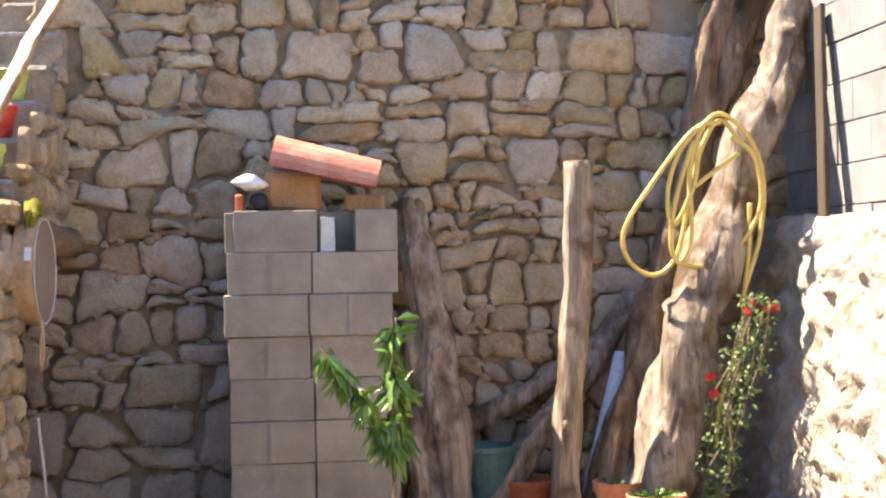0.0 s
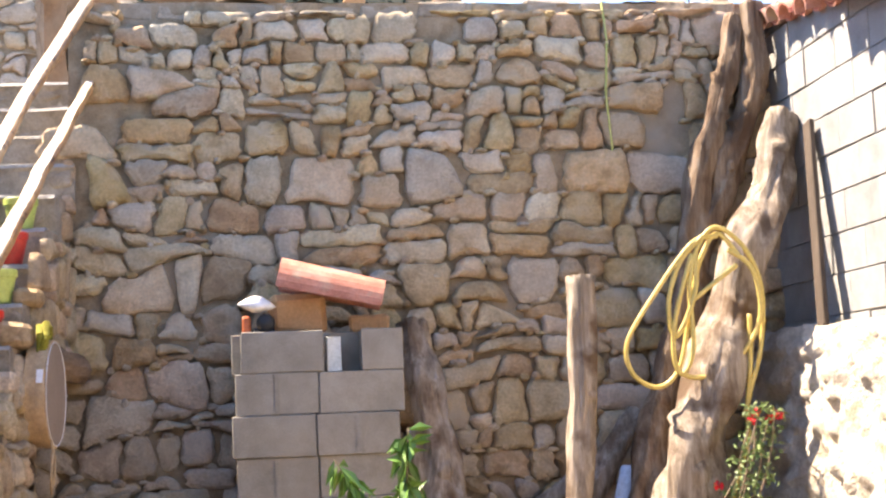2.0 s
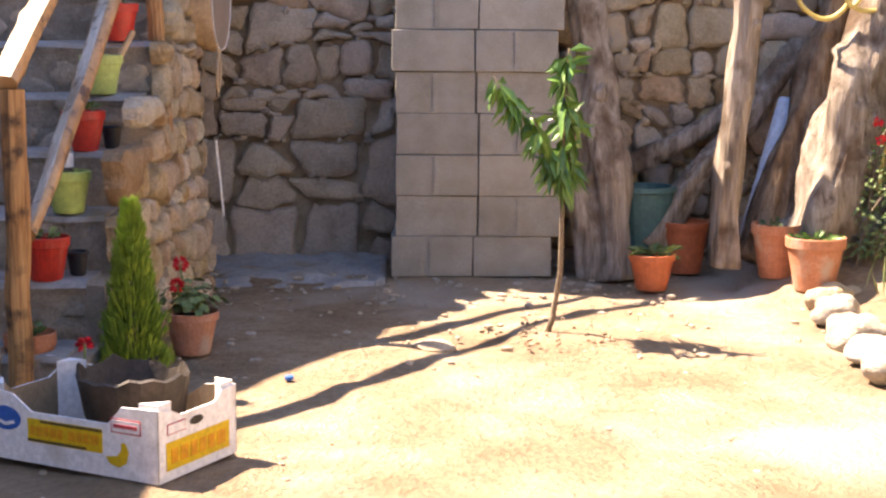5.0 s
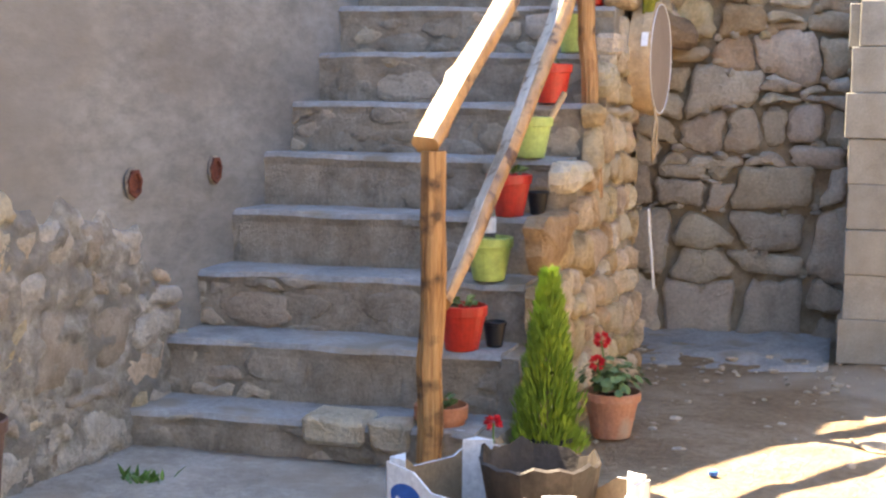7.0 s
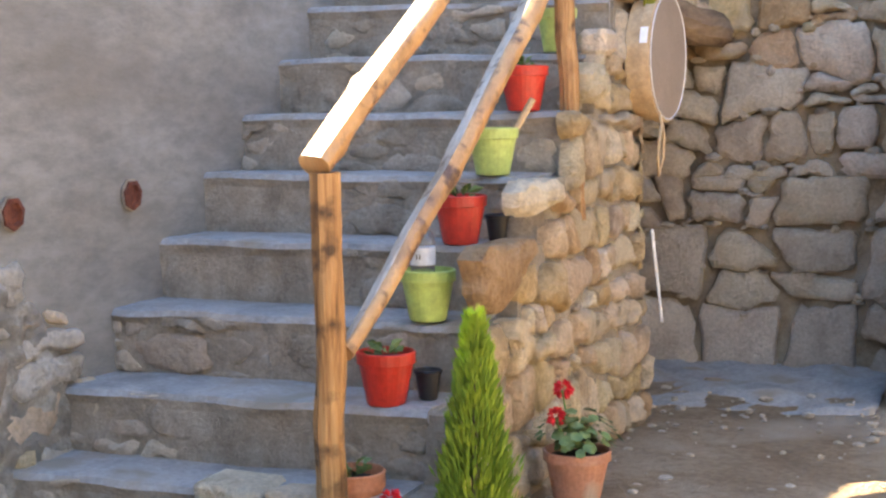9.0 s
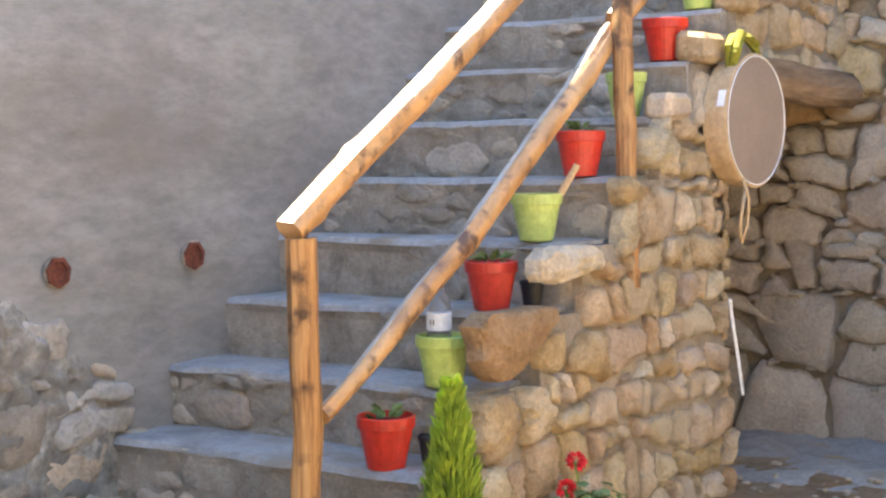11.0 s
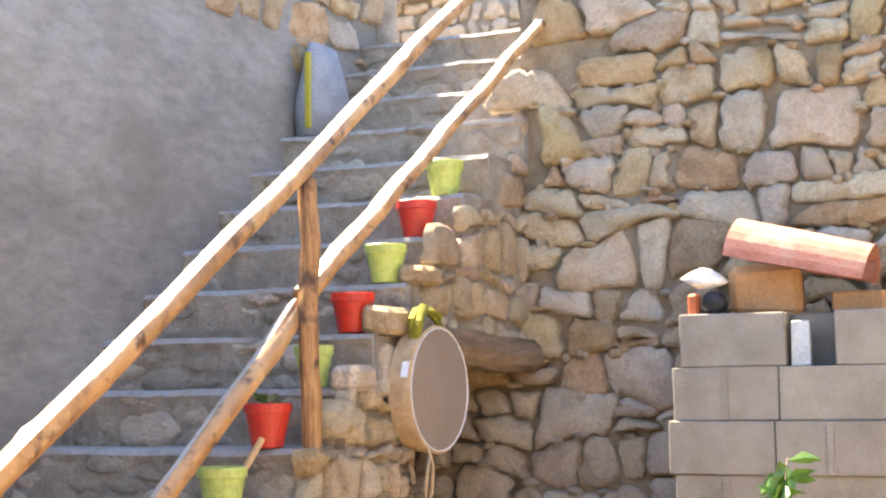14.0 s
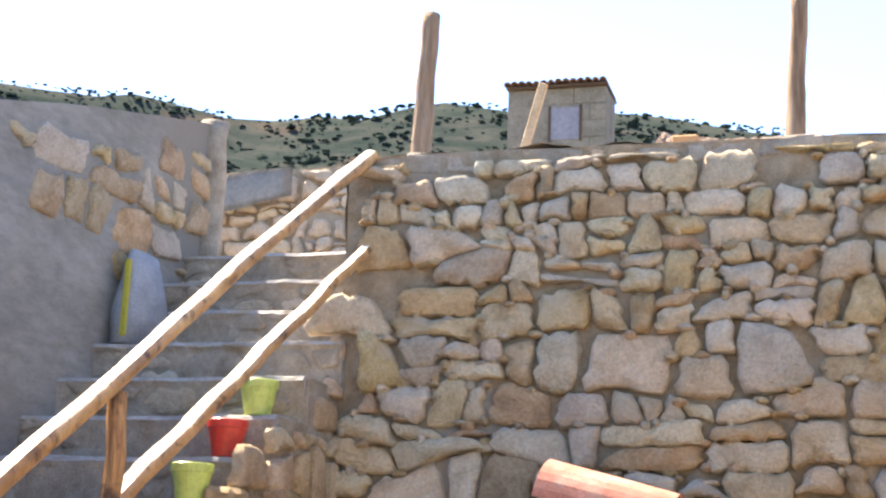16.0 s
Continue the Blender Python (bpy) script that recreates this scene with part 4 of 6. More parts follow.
def sieve():
    c = Vector((-0.82, -0.42, 1.33))
    turn = Matrix.Rotation(radians(-3.5), 4, "Z") @ Matrix.Rotation(radians(90), 4, "Y")
    ob = thing("garden_sieve", Matrix.Translation(c) @ turn, "round wooden garden sieve with grey mesh hung on the wall", "sieve")
    r = 0.232
    part("rim", lathe(bmesh.new(), [(r - 0.008, -0.055), (r, -0.055), (r, 0.03), (r - 0.008, 0.03)], 48), M_SIEVEWOOD, ob, smooth=False)
    part("hoop", lathe(bmesh.new(), [(r + 0.001, -0.005), (r + 0.007, -0.004), (r + 0.007, 0.034), (r - 0.004, 0.036)], 48), M_SIEVEWOOD, ob)
    part("mesh_disc", lathe(bmesh.new(), [(r - 0.001, 0.0375), (r - 0.004, 0.039), (0.01, 0.039)], 48), M_MESH, ob, "grey wire mesh")
    part("wire_edge", lathe(bmesh.new(), [(r - 0.006, 0.0395), (r - 0.003, 0.042), (r - 0.001, 0.0395)], 48, caps=False), M_WHITE, ob)
    part("sticker", box(bmesh.new(), -0.03, 0.03, -r - 0.0085, -r - 0.0072, 0.0, 0.028), M_WHITE, ob, "white paper sticker", m=Matrix.Rotation(radians(-18), 4, "Z"))
    rag = thing("yellow_rag", (-0.86, -0.50, 1.60), "crumpled yellow-green rag hanging over the sieve", "rag")
    rnd = random.Random(8)
    bm = bmesh.new()
    pts = [(0.03, -0.10, -0.12), (0.05, -0.09, 0.0), (0.04, -0.02, 0.07), (0.05, 0.06, 0.055), (0.06, 0.14, 0.03), (0.05, 0.17, -0.02)]
    for k in range(3):
        q = [Vector(p) + Vector((rnd.uniform(-0.02, 0.02), rnd.uniform(-0.015, 0.015), rnd.uniform(-0.02, 0.02))) for p in pts]
        tube(bm, q, [0.010, 0.018, 0.020, 0.017, 0.014, 0.008], 8, 0.8, 20 + k)
    part("cloth", bm, M_CLOTH, rag, smooth=False, m=Matrix.Translation((0, 0.02, -0.03)) @ Matrix.Scale(0.84, 4))
    cord = thing("hanging_cord", (-0.79, -0.5, 1.1), "pale loop of cord hanging below the sieve", "cord")
    part("loop", tube(bmesh.new(), [(0, -0.03, 0.03), (0.01, 0.0, -0.05), (0.01, -0.01, -0.14), (0.0, -0.04, -0.2), (0.0, -0.05, -0.13), (0.005, -0.02, -0.02)], 0.006, 6, 0, 1), M_SIEVEWOOD, cord, smooth=True)
    st = thing("white_cane", (-0.765, -0.6, 0.38), "thin white cane leaning on the stair corner", "cane")
    part("stick", tube(bmesh.new(), line((0, 0.02, -0.01), (-0.02, -0.05, 0.33), 6, 0.004, 2), 0.006, 6), M_WHITE, st)


sieve()


# ---- crate, cypress and geranium ----
def crate():
    W, D, H, T = 0.60, 0.355, 0.20, 0.006
    ob = thing("fruit_crate", pose(-0.79, -3.055, 0.004, 0, 0, -28.5), "white printed cardboard fruit crate, dusty and worn", "crate")

    def side(name, length, dip, m, thick):
        pts = [(-length / 2, 0), (length / 2, 0), (length / 2, H), (length * 0.30, H - 0.004), (length * 0.22, H - dip), (-length * 0.22, H - dip), (-length * 0.33, H - 0.012), (-length / 2, H)]
        bm = bmesh.new()
        f = bm.faces.new([bm.verts.new((x, 0, z)) for x, z in pts])
        g = bmesh.ops.extrude_face_region(bm, geom=[f])
        bmesh.ops.translate(bm, verts=[v for v in g["geom"] if isinstance(v, bmesh.types.BMVert)], vec=(0, thick, 0))
        for q in bm.faces:
            q.material_index = 1 if q.calc_center_median().y > thick * 0.9 else 0
        return part(name, bm, [M_WHITECARD, M_CARD], ob, m=m)

    front = side("front_panel", W, 0.055, pose(0, -D / 2, 0), T)
    side("back_panel", W, 0.055, pose(0, D / 2, 0, 0, 0, 180), T)
    right = side("end_panel", D, 0.03, pose(W / 2, 0, 0, 0, 0, 90), T)
    side("end_panel", D, 0.03, pose(-W / 2, 0, 0, 0, 0, -90), T)
    part("bottom", box(bmesh.new(), -W / 2 + T, W / 2 - T, -D / 2 + T, D / 2 - T, 0.002, 0.01), M_CARD, ob)
    for sx in (-1, 1):
        for sy in (-1, 1):
            x, y = sx * (W / 2 - 0.007), sy * (D / 2 - 0.007)
            bm = bmesh.new()
            prof = [(x, y), (x - sx * 0.06, y), (x, y - sy * 0.06)]
            lo, hi = [bm.verts.new((*p, 0.012)) for p in prof], [bm.verts.new((*p, H + 0.012)) for p in prof]
            bm.faces.new(lo), bm.faces.new(hi)
            for k in range(3):
                bm.faces.new((lo[k], lo[(k + 1) % 3], hi[(k + 1) % 3], hi[k]))
            part("corner_post", bm, M_WHITECARD, ob)

    def ink(parent, pts, m, y=-0.0016):
        bm = bmesh.new()
        f = bm.faces.new([bm.verts.new((x, y, z)) for x, z in pts])
        g = bmesh.ops.extrude_face_region(bm, geom=[f])
        bmesh.ops.translate(bm, verts=[v for v in g["geom"] if isinstance(v, bmesh.types.BMVert)], vec=(0, 0.0012, 0))
        part("print", bm, m, parent)

    rect = lambda a, b, c, d: [(a, c), (b, c), (b, d), (a, d)]  # noqa: E731
    ell = lambda cx, cz, rx, rz: [(cx + rx * math.cos(k * 0.2618), cz + rz * math.sin(k * 0.2618)) for k in range(24)]  # noqa: E731
    ink(front, ell(-0.225, 0.118, 0.055, 0.034), M_BLUE)
    ink(front, [(-0.262, 0.108), (-0.225, 0.096), (-0.19, 0.106), (-0.195, 0.114), (-0.225, 0.106), (-0.255, 0.116)], M_WHITECARD, -0.0030)
    ink(front, rect(-0.145, 0.115, 0.062, 0.128), M_YELLOW)
    ink(front, rect(-0.10, 0.115, 0.119, 0.126), M_INK, -0.0030)
    ink(front, rect(-0.145, 0.06, 0.064, 0.071), M_INK, -0.0030)
    for k, (x, w) in enumerate(((-0.135, 0.016), (-0.113, 0.02), (-0.088, 0.018), (-0.065, 0.02), (-0.04, 0.018), (0.0, 0.022), (0.027, 0.018), (0.05, 0.02), (0.076, 0.026))):
        ink(front, rect(x, x + w, 0.082, 0.108), M_ORANGEINK, -0.0030)
    ink(front, [(0.125, 0.055), (0.14, 0.037), (0.17, 0.03), (0.195, 0.045), (0.203, 0.075), (0.192, 0.10), (0.178, 0.098), (0.178, 0.08), (0.165, 0.062)], M_YELLOW)
    ink(front, rect(0.145, 0.245, 0.125, 0.165), M_REDINK)
    ink(front, rect(0.149, 0.241, 0.129, 0.161), M_WHITECARD, -0.0030)
    ink(front, rect(0.155, 0.235, 0.140, 0.150), M_REDINK, -0.0044)
    ink(right, rect(-0.145, 0.14, 0.028, 0.105), M_YELLOW)
    for x, w in ((-0.125, 0.03), (-0.085, 0.035), (-0.04, 0.03), (0.0, 0.03), (0.04, 0.03), (0.08, 0.04)):
        ink(right, rect(x, x + w, 0.045, 0.085), M_ORANGEINK, -0.0030)
    ink(right, ell(-0.01, 0.14, 0.03, 0.012), M_BLACKP)
    ink(right, rect(-0.14, -0.06, 0.125, 0.155), M_REDINK)
    ink(right, rect(-0.137, -0.063, 0.128, 0.152), M_WHITECARD, -0.0030)
    # dark growing bag with its rim turned over
    bag = thing("growing_bag", (-0.74, -2.985, 0.015), "dark plastic growing bag with a torn rim in the crate", "planter")
    bm = bmesh.new()
    rings = []
    for r, z in ((0.11, 0), (0.14, 0.09), (0.165, 0.205), (0.157, 0.21), (0.14, 0.13), (0.02, 0.135)):
        rings.append([bm.verts.new((r * (1 + 0.08 * noise.noise(Vector((math.cos(a) * 2, math.sin(a) * 2, z * 6)))) * math.cos(a), r * math.sin(a), z * (1 + 0.16 * noise.noise(Vector((math.cos(a) * 3, math.sin(a) * 3, 1)))))) for a in (2 * math.pi * k / 30 for k in range(30))])
    for a, b in zip(rings, rings[1:]):
        for k in range(30):
            bm.faces.new((a[k], a[(k + 1) % 30], b[(k + 1) % 30], b[k]))
    bm.faces.new(rings[0]), bm.faces.new(rings[-1])
    part("bag", bm, mat("dusty_black_plastic", [(0.035, 0.028, 0.022), (0.09, 0.07, 0.055)], 14, 0.6, 0.4, 60), bag)
    part("soil", lathe(bmesh.new(), [(0.125, 0.137), (0.10, 0.146), (0.01, 0.15)], 20), M_SOIL, bag)


crate()


def cypress():
    ob = thing("dwarf_cypress", (-0.87, -2.26, 0.10), "bright green dwarf lemon cypress, cone shaped", "shrub")
    rnd = random.Random(31)
    part("trunk", tube(bmesh.new(), line((0, 0, -0.005), (0, 0, 0.42), 6), [0.012, 0.011, 0.009, 0.007, 0.005, 0.003], 7), M_STEM, ob)
    bm = bmesh.new()
    H = 0.555
    for _ in range(5600):
        u = rnd.random() ** 1.25
        a = rnd.uniform(0, 6.283)
        rad = 0.128 * (1 - u) ** 0.75 * (0.80 + 0.3 * noise.noise(Vector((math.cos(a) * 2, math.sin(a) * 2, u * 9)))) + 0.008
        rr = rad * rnd.uniform(0.45, 1.0)
        d = Vector((math.cos(a) * 0.55, math.sin(a) * 0.55, rnd.uniform(0.7, 1.5)))
        leaf(bm, Vector((rr * math.cos(a), rr * math.sin(a), -0.045 + u * (H - 0.0))), d, rnd.uniform(0.022, 0.048), 0.008, rnd, -0.2)
    part("crown", bm, M_CYPRESS, ob)
    flower_pot((-0.87, -2.26, 0.0), 0.09, 0.115, M_BLACKP, "black nursery pot holding the cypress", "nursery pots", collar=0.15)


cypress()


def geranium():
    p = flower_pot((-0.75, -1.73, 0.0), 0.10, 0.16, M_TERRA, "round terracotta pot holding a red geranium", "terracotta pots", collar=0.2)
    ob = thing("red_geranium", (-0.75, -1.73, 0.14), "red flowering geranium with dark green leaves", "plant")
    rnd = random.Random(5)
    bm = bmesh.new()
    for _ in range(150):
        a, el = rnd.uniform(0, 6.28), rnd.uniform(0.1, 1.3)
        r = rnd.uniform(0.03, 0.13)
        c = Vector((r * math.cos(a) * math.cos(el), r * math.sin(a) * math.cos(el), 0.02 + r * math.sin(el)))
        n = (c - Vector((0, 0, -0.05))).normalized()
        s = n.cross(Vector((0.3, 0.5, 0.9))).normalized()
        t = n.cross(s)
        w = rnd.uniform(0.012, 0.024)
        mid = bm.verts.new(c)
        ring = [bm.verts.new(c + w * (s * math.cos(k * 1.047) + t * math.sin(k * 1.047)) + n * rnd.uniform(-0.004, 0.006)) for k in range(6)]
        for k in range(6):
            bm.faces.new((mid, ring[k], ring[(k + 1) % 6]))
    part("leaves", bm, M_ROSELEAF, ob)
    for x, y, z in ((-0.035, -0.02, 0.20), (-0.045, -0.06, 0.125)):
        part("stalk", tube(bmesh.new(), line((x * 0.3, y * 0.3, 0.02), (x, y, z), 5, 0.01, 2), 0.003, 6), M_LEAF, ob)
        bm = bmesh.new()
        for _ in range(46):
            d = Vector((rnd.gauss(0, 1), rnd.gauss(0, 1), rnd.gauss(0.3, 0.8))).normalized()
            leaf(bm, Vector((x, y, z)) + d * 0.012, d, 0.022, 0.017, rnd, 0.2)
        part("flower_head", bm, M_PETAL, ob, "bright red flower head")
    sm = thing("small_geranium", (-0.955, -2.60, 0.0), "small dark red geranium behind the crate", "plant")
    sprig(sm, 24, 0.02, 0.04, 0.07, M_LEAF, 12, "leaves", 0.6)
    part("stalk", tube(bmesh.new(), line((0, 0, 0), (0, -0.02, 0.22), 5, 0.01, 4), 0.003, 6), M_LEAF, sm)
    bm = bmesh.new()
    for _ in range(30):
        d = Vector((rnd.gauss(0, 1), rnd.gauss(0, 1), rnd.gauss(0, 0.6))).normalized()
        leaf(bm, Vector((0, -0.02, 0.225)) + d * 0.008, d, 0.024, 0.015, rnd, 0.2)
    part("flower_head", bm, M_PETAL, sm)


geranium()


def peach_tree():
    ob = thing("peach_sapling", (0.63, -1.36, 0.0), "young peach sapling with drooping glossy leaves", "tree")
    rnd = random.Random(19)
    part("trunk", tube(bmesh.new(), [(-0.03, 0, -0.03), (0.0, 0, 0.06), (0.028, 0, 0.25), (0.03, 0, 0.5), (0.02, 0, 0.66)], [0.013, 0.011, 0.010, 0.009, 0.008], 9, 0.2, 3), M_STEM, ob, smooth=True)
    limbs = [[(0.02, 0, 0.64), (-0.06, 0.02, 0.78), (-0.16, 0.03, 0.90), (-0.25, 0.0, 1.02)], [(0.02, 0, 0.64), (0.03, -0.03, 0.82), (0.03, -0.02, 0.98), (0.045, 0.0, 1.13)], [(0.025, 0, 0.6), (0.08, 0.03, 0.75), (0.07, 0.05, 0.92)], [(0.0, 0, 0.70), (-0.06, -0.07, 0.80), (-0.10, -0.10, 0.86)]]
    crown = bmesh.new()
    for i, pts in enumerate(limbs):
        pts = [Vector(p) for p in pts]
        part("limb", tube(bmesh.new(), pts, [0.007, 0.006, 0.004, 0.002][: len(pts)], 7), M_STEM, ob, smooth=True)
        for j, (a, b) in enumerate(zip(pts, pts[1:])):
            for _ in range((24, 27, 20, 15)[i]):
                p = a.lerp(b, rnd.random())
                an = rnd.uniform(0, 6.28)
                d = Vector((0.55 * math.cos(an), 0.55 * math.sin(an), rnd.uniform(-1.3, -0.15) if rnd.random() < 0.8 else rnd.uniform(0, 0.8)))
                leaf(crown, p, d, rnd.uniform(0.075, 0.13), rnd.uniform(0.03, 0.042), rnd, 0.5)
    part("crown", crown, M_LEAF, ob)
    clod = bmesh.new()
    for _ in range(60):
        a, r = rnd.uniform(0, 6.28), rnd.uniform(0.03, 0.3)
        q = Vector((r * math.cos(a), r * math.sin(a), 0.0))
        w = rnd.uniform(0.004, 0.013)
        g = bmesh.ops.create_icosphere(clod, subdivisions=1, radius=w)
        for v in g["verts"]:
            v.co = Vector((v.co.x * rnd.uniform(0.8, 1.2), v.co.y * rnd.uniform(0.8, 1.2), v.co.z * 0.6)) + q + Vector((0.61, -1.37, 0.012))
    tagged(part("earth_clods", clod, M_EARTH), "loose earth clods round the sapling", "soil", kind="stuff")


peach_tree()


# ---- block tower and what stands on it ----
def tower():
    rnd = random.Random(2)
    ob = thing("block_stack", (0, 0, 0), "dry stack of grey concrete blocks", "block stack")
    H = 0.198

    def block(x, y, z, w, d=0.19, turn=0.0, m=M_BLOCK, groove=()):
        bm = box(bmesh.new(), -w / 2, w / 2, 0, d, 0, H, 0.004, 0.0015, rnd)
        b = part("block", bm, m, ob, m=pose(x + w / 2, y, z, 0, 0, turn))
        for g in groove:
            part("rib", box(bmesh.new(), g - 0.012, g + 0.012, -0.008, 0.001, 0.004, H - 0.004), m, b)

    rows = [(-0.022, 0.40, 0.385, (0.0,), ()), (0.0, 0.40, 0.405, (), (0.0,)), (-0.004, 0.405, 0.40, (0.0,), ()), (0.0, 0.40, 0.40, (), (0.0,)), (-0.004, 0.39, 0.40, (0.0,), ()), (-0.022, 0.40, 0.40, (), (0.0,)), (-0.004, 0.40, 0.41, (0.0,), ())]
    for r, (x, w0, w1, g0, g1) in enumerate(rows):
        dy = (0.0, 0.004, -0.006, 0.0, 0.005, -0.012, 0.0)[r]
        block(x, dy, r * 0.2, w0 - 0.003, turn=rnd.uniform(-0.6, 0.6), groove=g0)
        block(x + w0 + 0.002, dy + rnd.uniform(-0.006, 0.006), r * 0.2, w1 - 0.003, turn=rnd.uniform(-0.6, 0.6), groove=g1)
        block(x + 0.01, 0.21, r * 0.2, 0.39)
        block(x + 0.41, 0.21, r * 0.2, 0.39)
    block(0.027, 0.0, 1.4, 0.395, turn=0.5)
    block(-0.02, 0.21, 1.4, 0.40)
    block(0.42, 0.21, 1.4, 0.39)
    block(0.605, -0.006, 1.4, 0.20, d=0.40 - 0.2)
    tin = thing("metal_offcut", (0.475, 0.03, 1.4), "galvanised sheet offcut standing on the blocks", "metal sheet")
    part("sheet", box(bmesh.new(), -0.035, 0.035, 0, 0.05, 0, 0.165, 0.003, 0.004, rnd), mat("galvanised", [(0.42, 0.44, 0.42), (0.52, 0.54, 0.52)], 9, 0.4, 0.2, 60, metal=0.6), tin)
    # little roof: one tile propped on clay pieces
    clay = thing("clay_brick", pose(0.33, 0.19, 1.594, 0, 0, 4), "cracked ochre clay brick on the block stack", "brick")
    bm = box(bmesh.new(), -0.155, 0.125, 0, 0.16, 0, 0.195, 0.03, 0.012, rnd)
    part("body", bm, M_BRICKCLAY, clay)
    clay2 = thing("clay_brick", pose(0.66, 0.19, 1.594, 0, 0, -3), "broken ochre clay brick on the block stack", "brick")
    bm = box(bmesh.new(), -0.10, 0.10, 0, 0.15, 0, 0.085, 0.012, 0.010, rnd)
    part("body", bm, M_BRICKCLAY, clay2)
    ti = thing("roof_tile", pose(0.215, 0.20, 1.838, 0, 12.5, -3), "terracotta barrel roof tile propped as a shelter", "roof tile")

    def barrel(length, r0, r1, thick=0.012, n=14):
        bm = bmesh.new()
        rings = []
        for x, r in ((0, r0), (length * 0.5, (r0 + r1) / 2), (length, r1)):
            outer = [bm.verts.new((x, -r * math.cos(math.pi * k / n), r * math.sin(math.pi * k / n) * 0.9)) for k in range(n + 1)]
            inner = [bm.verts.new((x, -(r - thick) * math.cos(math.pi * k / n), (r - thick) * math.sin(math.pi * k / n) * 0.9)) for k in range(n, -1, -1)]
            rings.append(outer + inner)
        for a, b in zip(rings, rings[1:]):
            for k in range(len(a)):
                bm.faces.new((a[k], a[(k + 1) % len(a)], b[(k + 1) % len(b)], b[k]))
        bm.faces.new(rings[0]), bm.faces.new(rings[-1])
        return bm

    part("tile", barrel(0.52, 0.175, 0.155), M_TILE, ti, smooth=False, m=pose(0, -0.03, -0.02))
    part("tile", barrel(0.49, 0.11, 0.095), M_TILE, ti, smooth=False, m=pose(0.02, 0.13, -0.01))
    lampo = thing("solar_lamp", (0.135, 0.10, 1.594), "black and white plastic solar lamp", "lamp")
    part("head", lathe(bmesh.new(), [(0.03, -0.03), (0.045, -0.02), (0.046, 0.03), (0.03, 0.045)], 18), M_BLACKP, lampo, smooth=True, m=pose(0.015, -0.02, 0.05, 90, 0, 0))
    wl = lathe(bmesh.new(), [(0.02, 0), (0.07, 0.02), (0.095, 0.035), (0.06, 0.06), (0.02, 0.08)], 16)
    part("cap", wl, M_WHITE, lampo, "white moulded cap", smooth=True, m=pose(-0.03, 0.0, 0.105, 8, 6, 0) @ Matrix.Diagonal((1, 0.7, 1, 1)))
    part("base", box(bmesh.new(), -0.10, -0.055, 0.0, 0.05, 0, 0.09, 0.01), M_ORANGE, lampo)
    part("foot", box(bmesh.new(), -0.05, 0.06, -0.01, 0.06, 0, 0.03, 0.006), M_BLACKP, lampo)
    return barrel


barrel = tower()


# ---- logs, poles and hose in the corner ----
M_DARKLOG = mat("brown_bark_log", [(0.10, 0.06, 0.038), (0.27, 0.185, 0.12), (0.46, 0.37, 0.28)], 15, 0.9, 1.0, 70, relief=0.04, stretch=(1, 1, 0.12), stain=(0.12, 0.07, 0.04), stain_scale=3.5, stain_at=0.56)
def log(name, label, pts, radii, seed, material=M_LOG, wob=0.022, rough=0.8, knots=1.3, category="log", n=14):
    base = Vector(pts[0])
    ob = thing(name, base, label, category, "logs against the wall" if category == "log" else "")
    full, rad = [], []
    for i in range(len(pts) - 1):
        for k in range(n):
            f = k / n
            full.append(Vector(pts[i]).lerp(Vector(pts[i + 1]), f))
            rad.append(radii[i] * (1 - f) + radii[i + 1] * f)
    full.append(Vector(pts[-1])), rad.append(radii[-1])
    full = [p - base + wob * Vector(noise.noise_vector(p * 2.2 + Vector((seed, 0, 0)))) for p in full]
    part("trunk", tube(bmesh.new(), full, rad, 28, rough, seed, knots=knots), material, ob, smooth=True)
    rnd = random.Random(seed)
    for f in (0.28, 0.47, 0.68)[: 3 if category == "pole" or radii[0] > 0.08 else 1]:
        i = int(f * (len(full) - 1))
        r = rad[i]
        a = rnd.uniform(-2.3, -0.8)
        bm = bmesh.new()
        g = bmesh.ops.create_icosphere(bm, subdivisions=2, radius=r * 0.42)
        for v in g["verts"]:
            v.co = Vector((v.co.x, v.co.y * 0.7, v.co.z * 1.3)) * (1 + 0.4 * noise.noise(v.co * 30 + Vector((seed, 0, 0))))
        part("knot", bm, material, ob, smooth=True, m=Matrix.Translation(full[i] + Vector((math.cos(a), math.sin(a), 0)) * r * 0.85))
    return ob


log("tree_trunk", "thick bleached gnarled trunk leaning in the corner", [(1.93, -0.32, 0.06), (2.08, -0.22, 0.61), (2.21, -0.15, 0.95), (2.38, -0.05, 1.41), (2.56, 0.05, 1.89), (2.77, 0.15, 2.32), (2.88, 0.22, 2.66)], [0.17, 0.15, 0.135, 0.115, 0.105, 0.10, 0.085], 41)
log("tree_trunk", "long weathered trunk leaning against the corner", [(1.70, -0.22, 0.12), (1.93, -0.08, 0.74), (2.08, 0.06, 1.11), (2.22, 0.19, 1.53), (2.39, 0.30, 1.93), (2.57, 0.38, 2.26), (2.72, 0.42, 2.62), (2.82, 0.42, 3.0), (2.83, 0.45, 3.34)], [0.085, 0.085, 0.085, 0.08, 0.075, 0.07, 0.065, 0.06, 0.05], 47, M_DARKLOG)
log("tree_trunk", "dark split branch leaning against the stone wall", [(2.12, 0.15, 1.12), (2.30, 0.22, 1.7), (2.40, 0.32, 2.08), (2.50, 0.40, 2.5), (2.66, 0.46, 2.9), (2.76, 0.52, 3.28)], [0.07, 0.075, 0.075, 0.07, 0.06, 0.045], 53, M_DARKLOG)
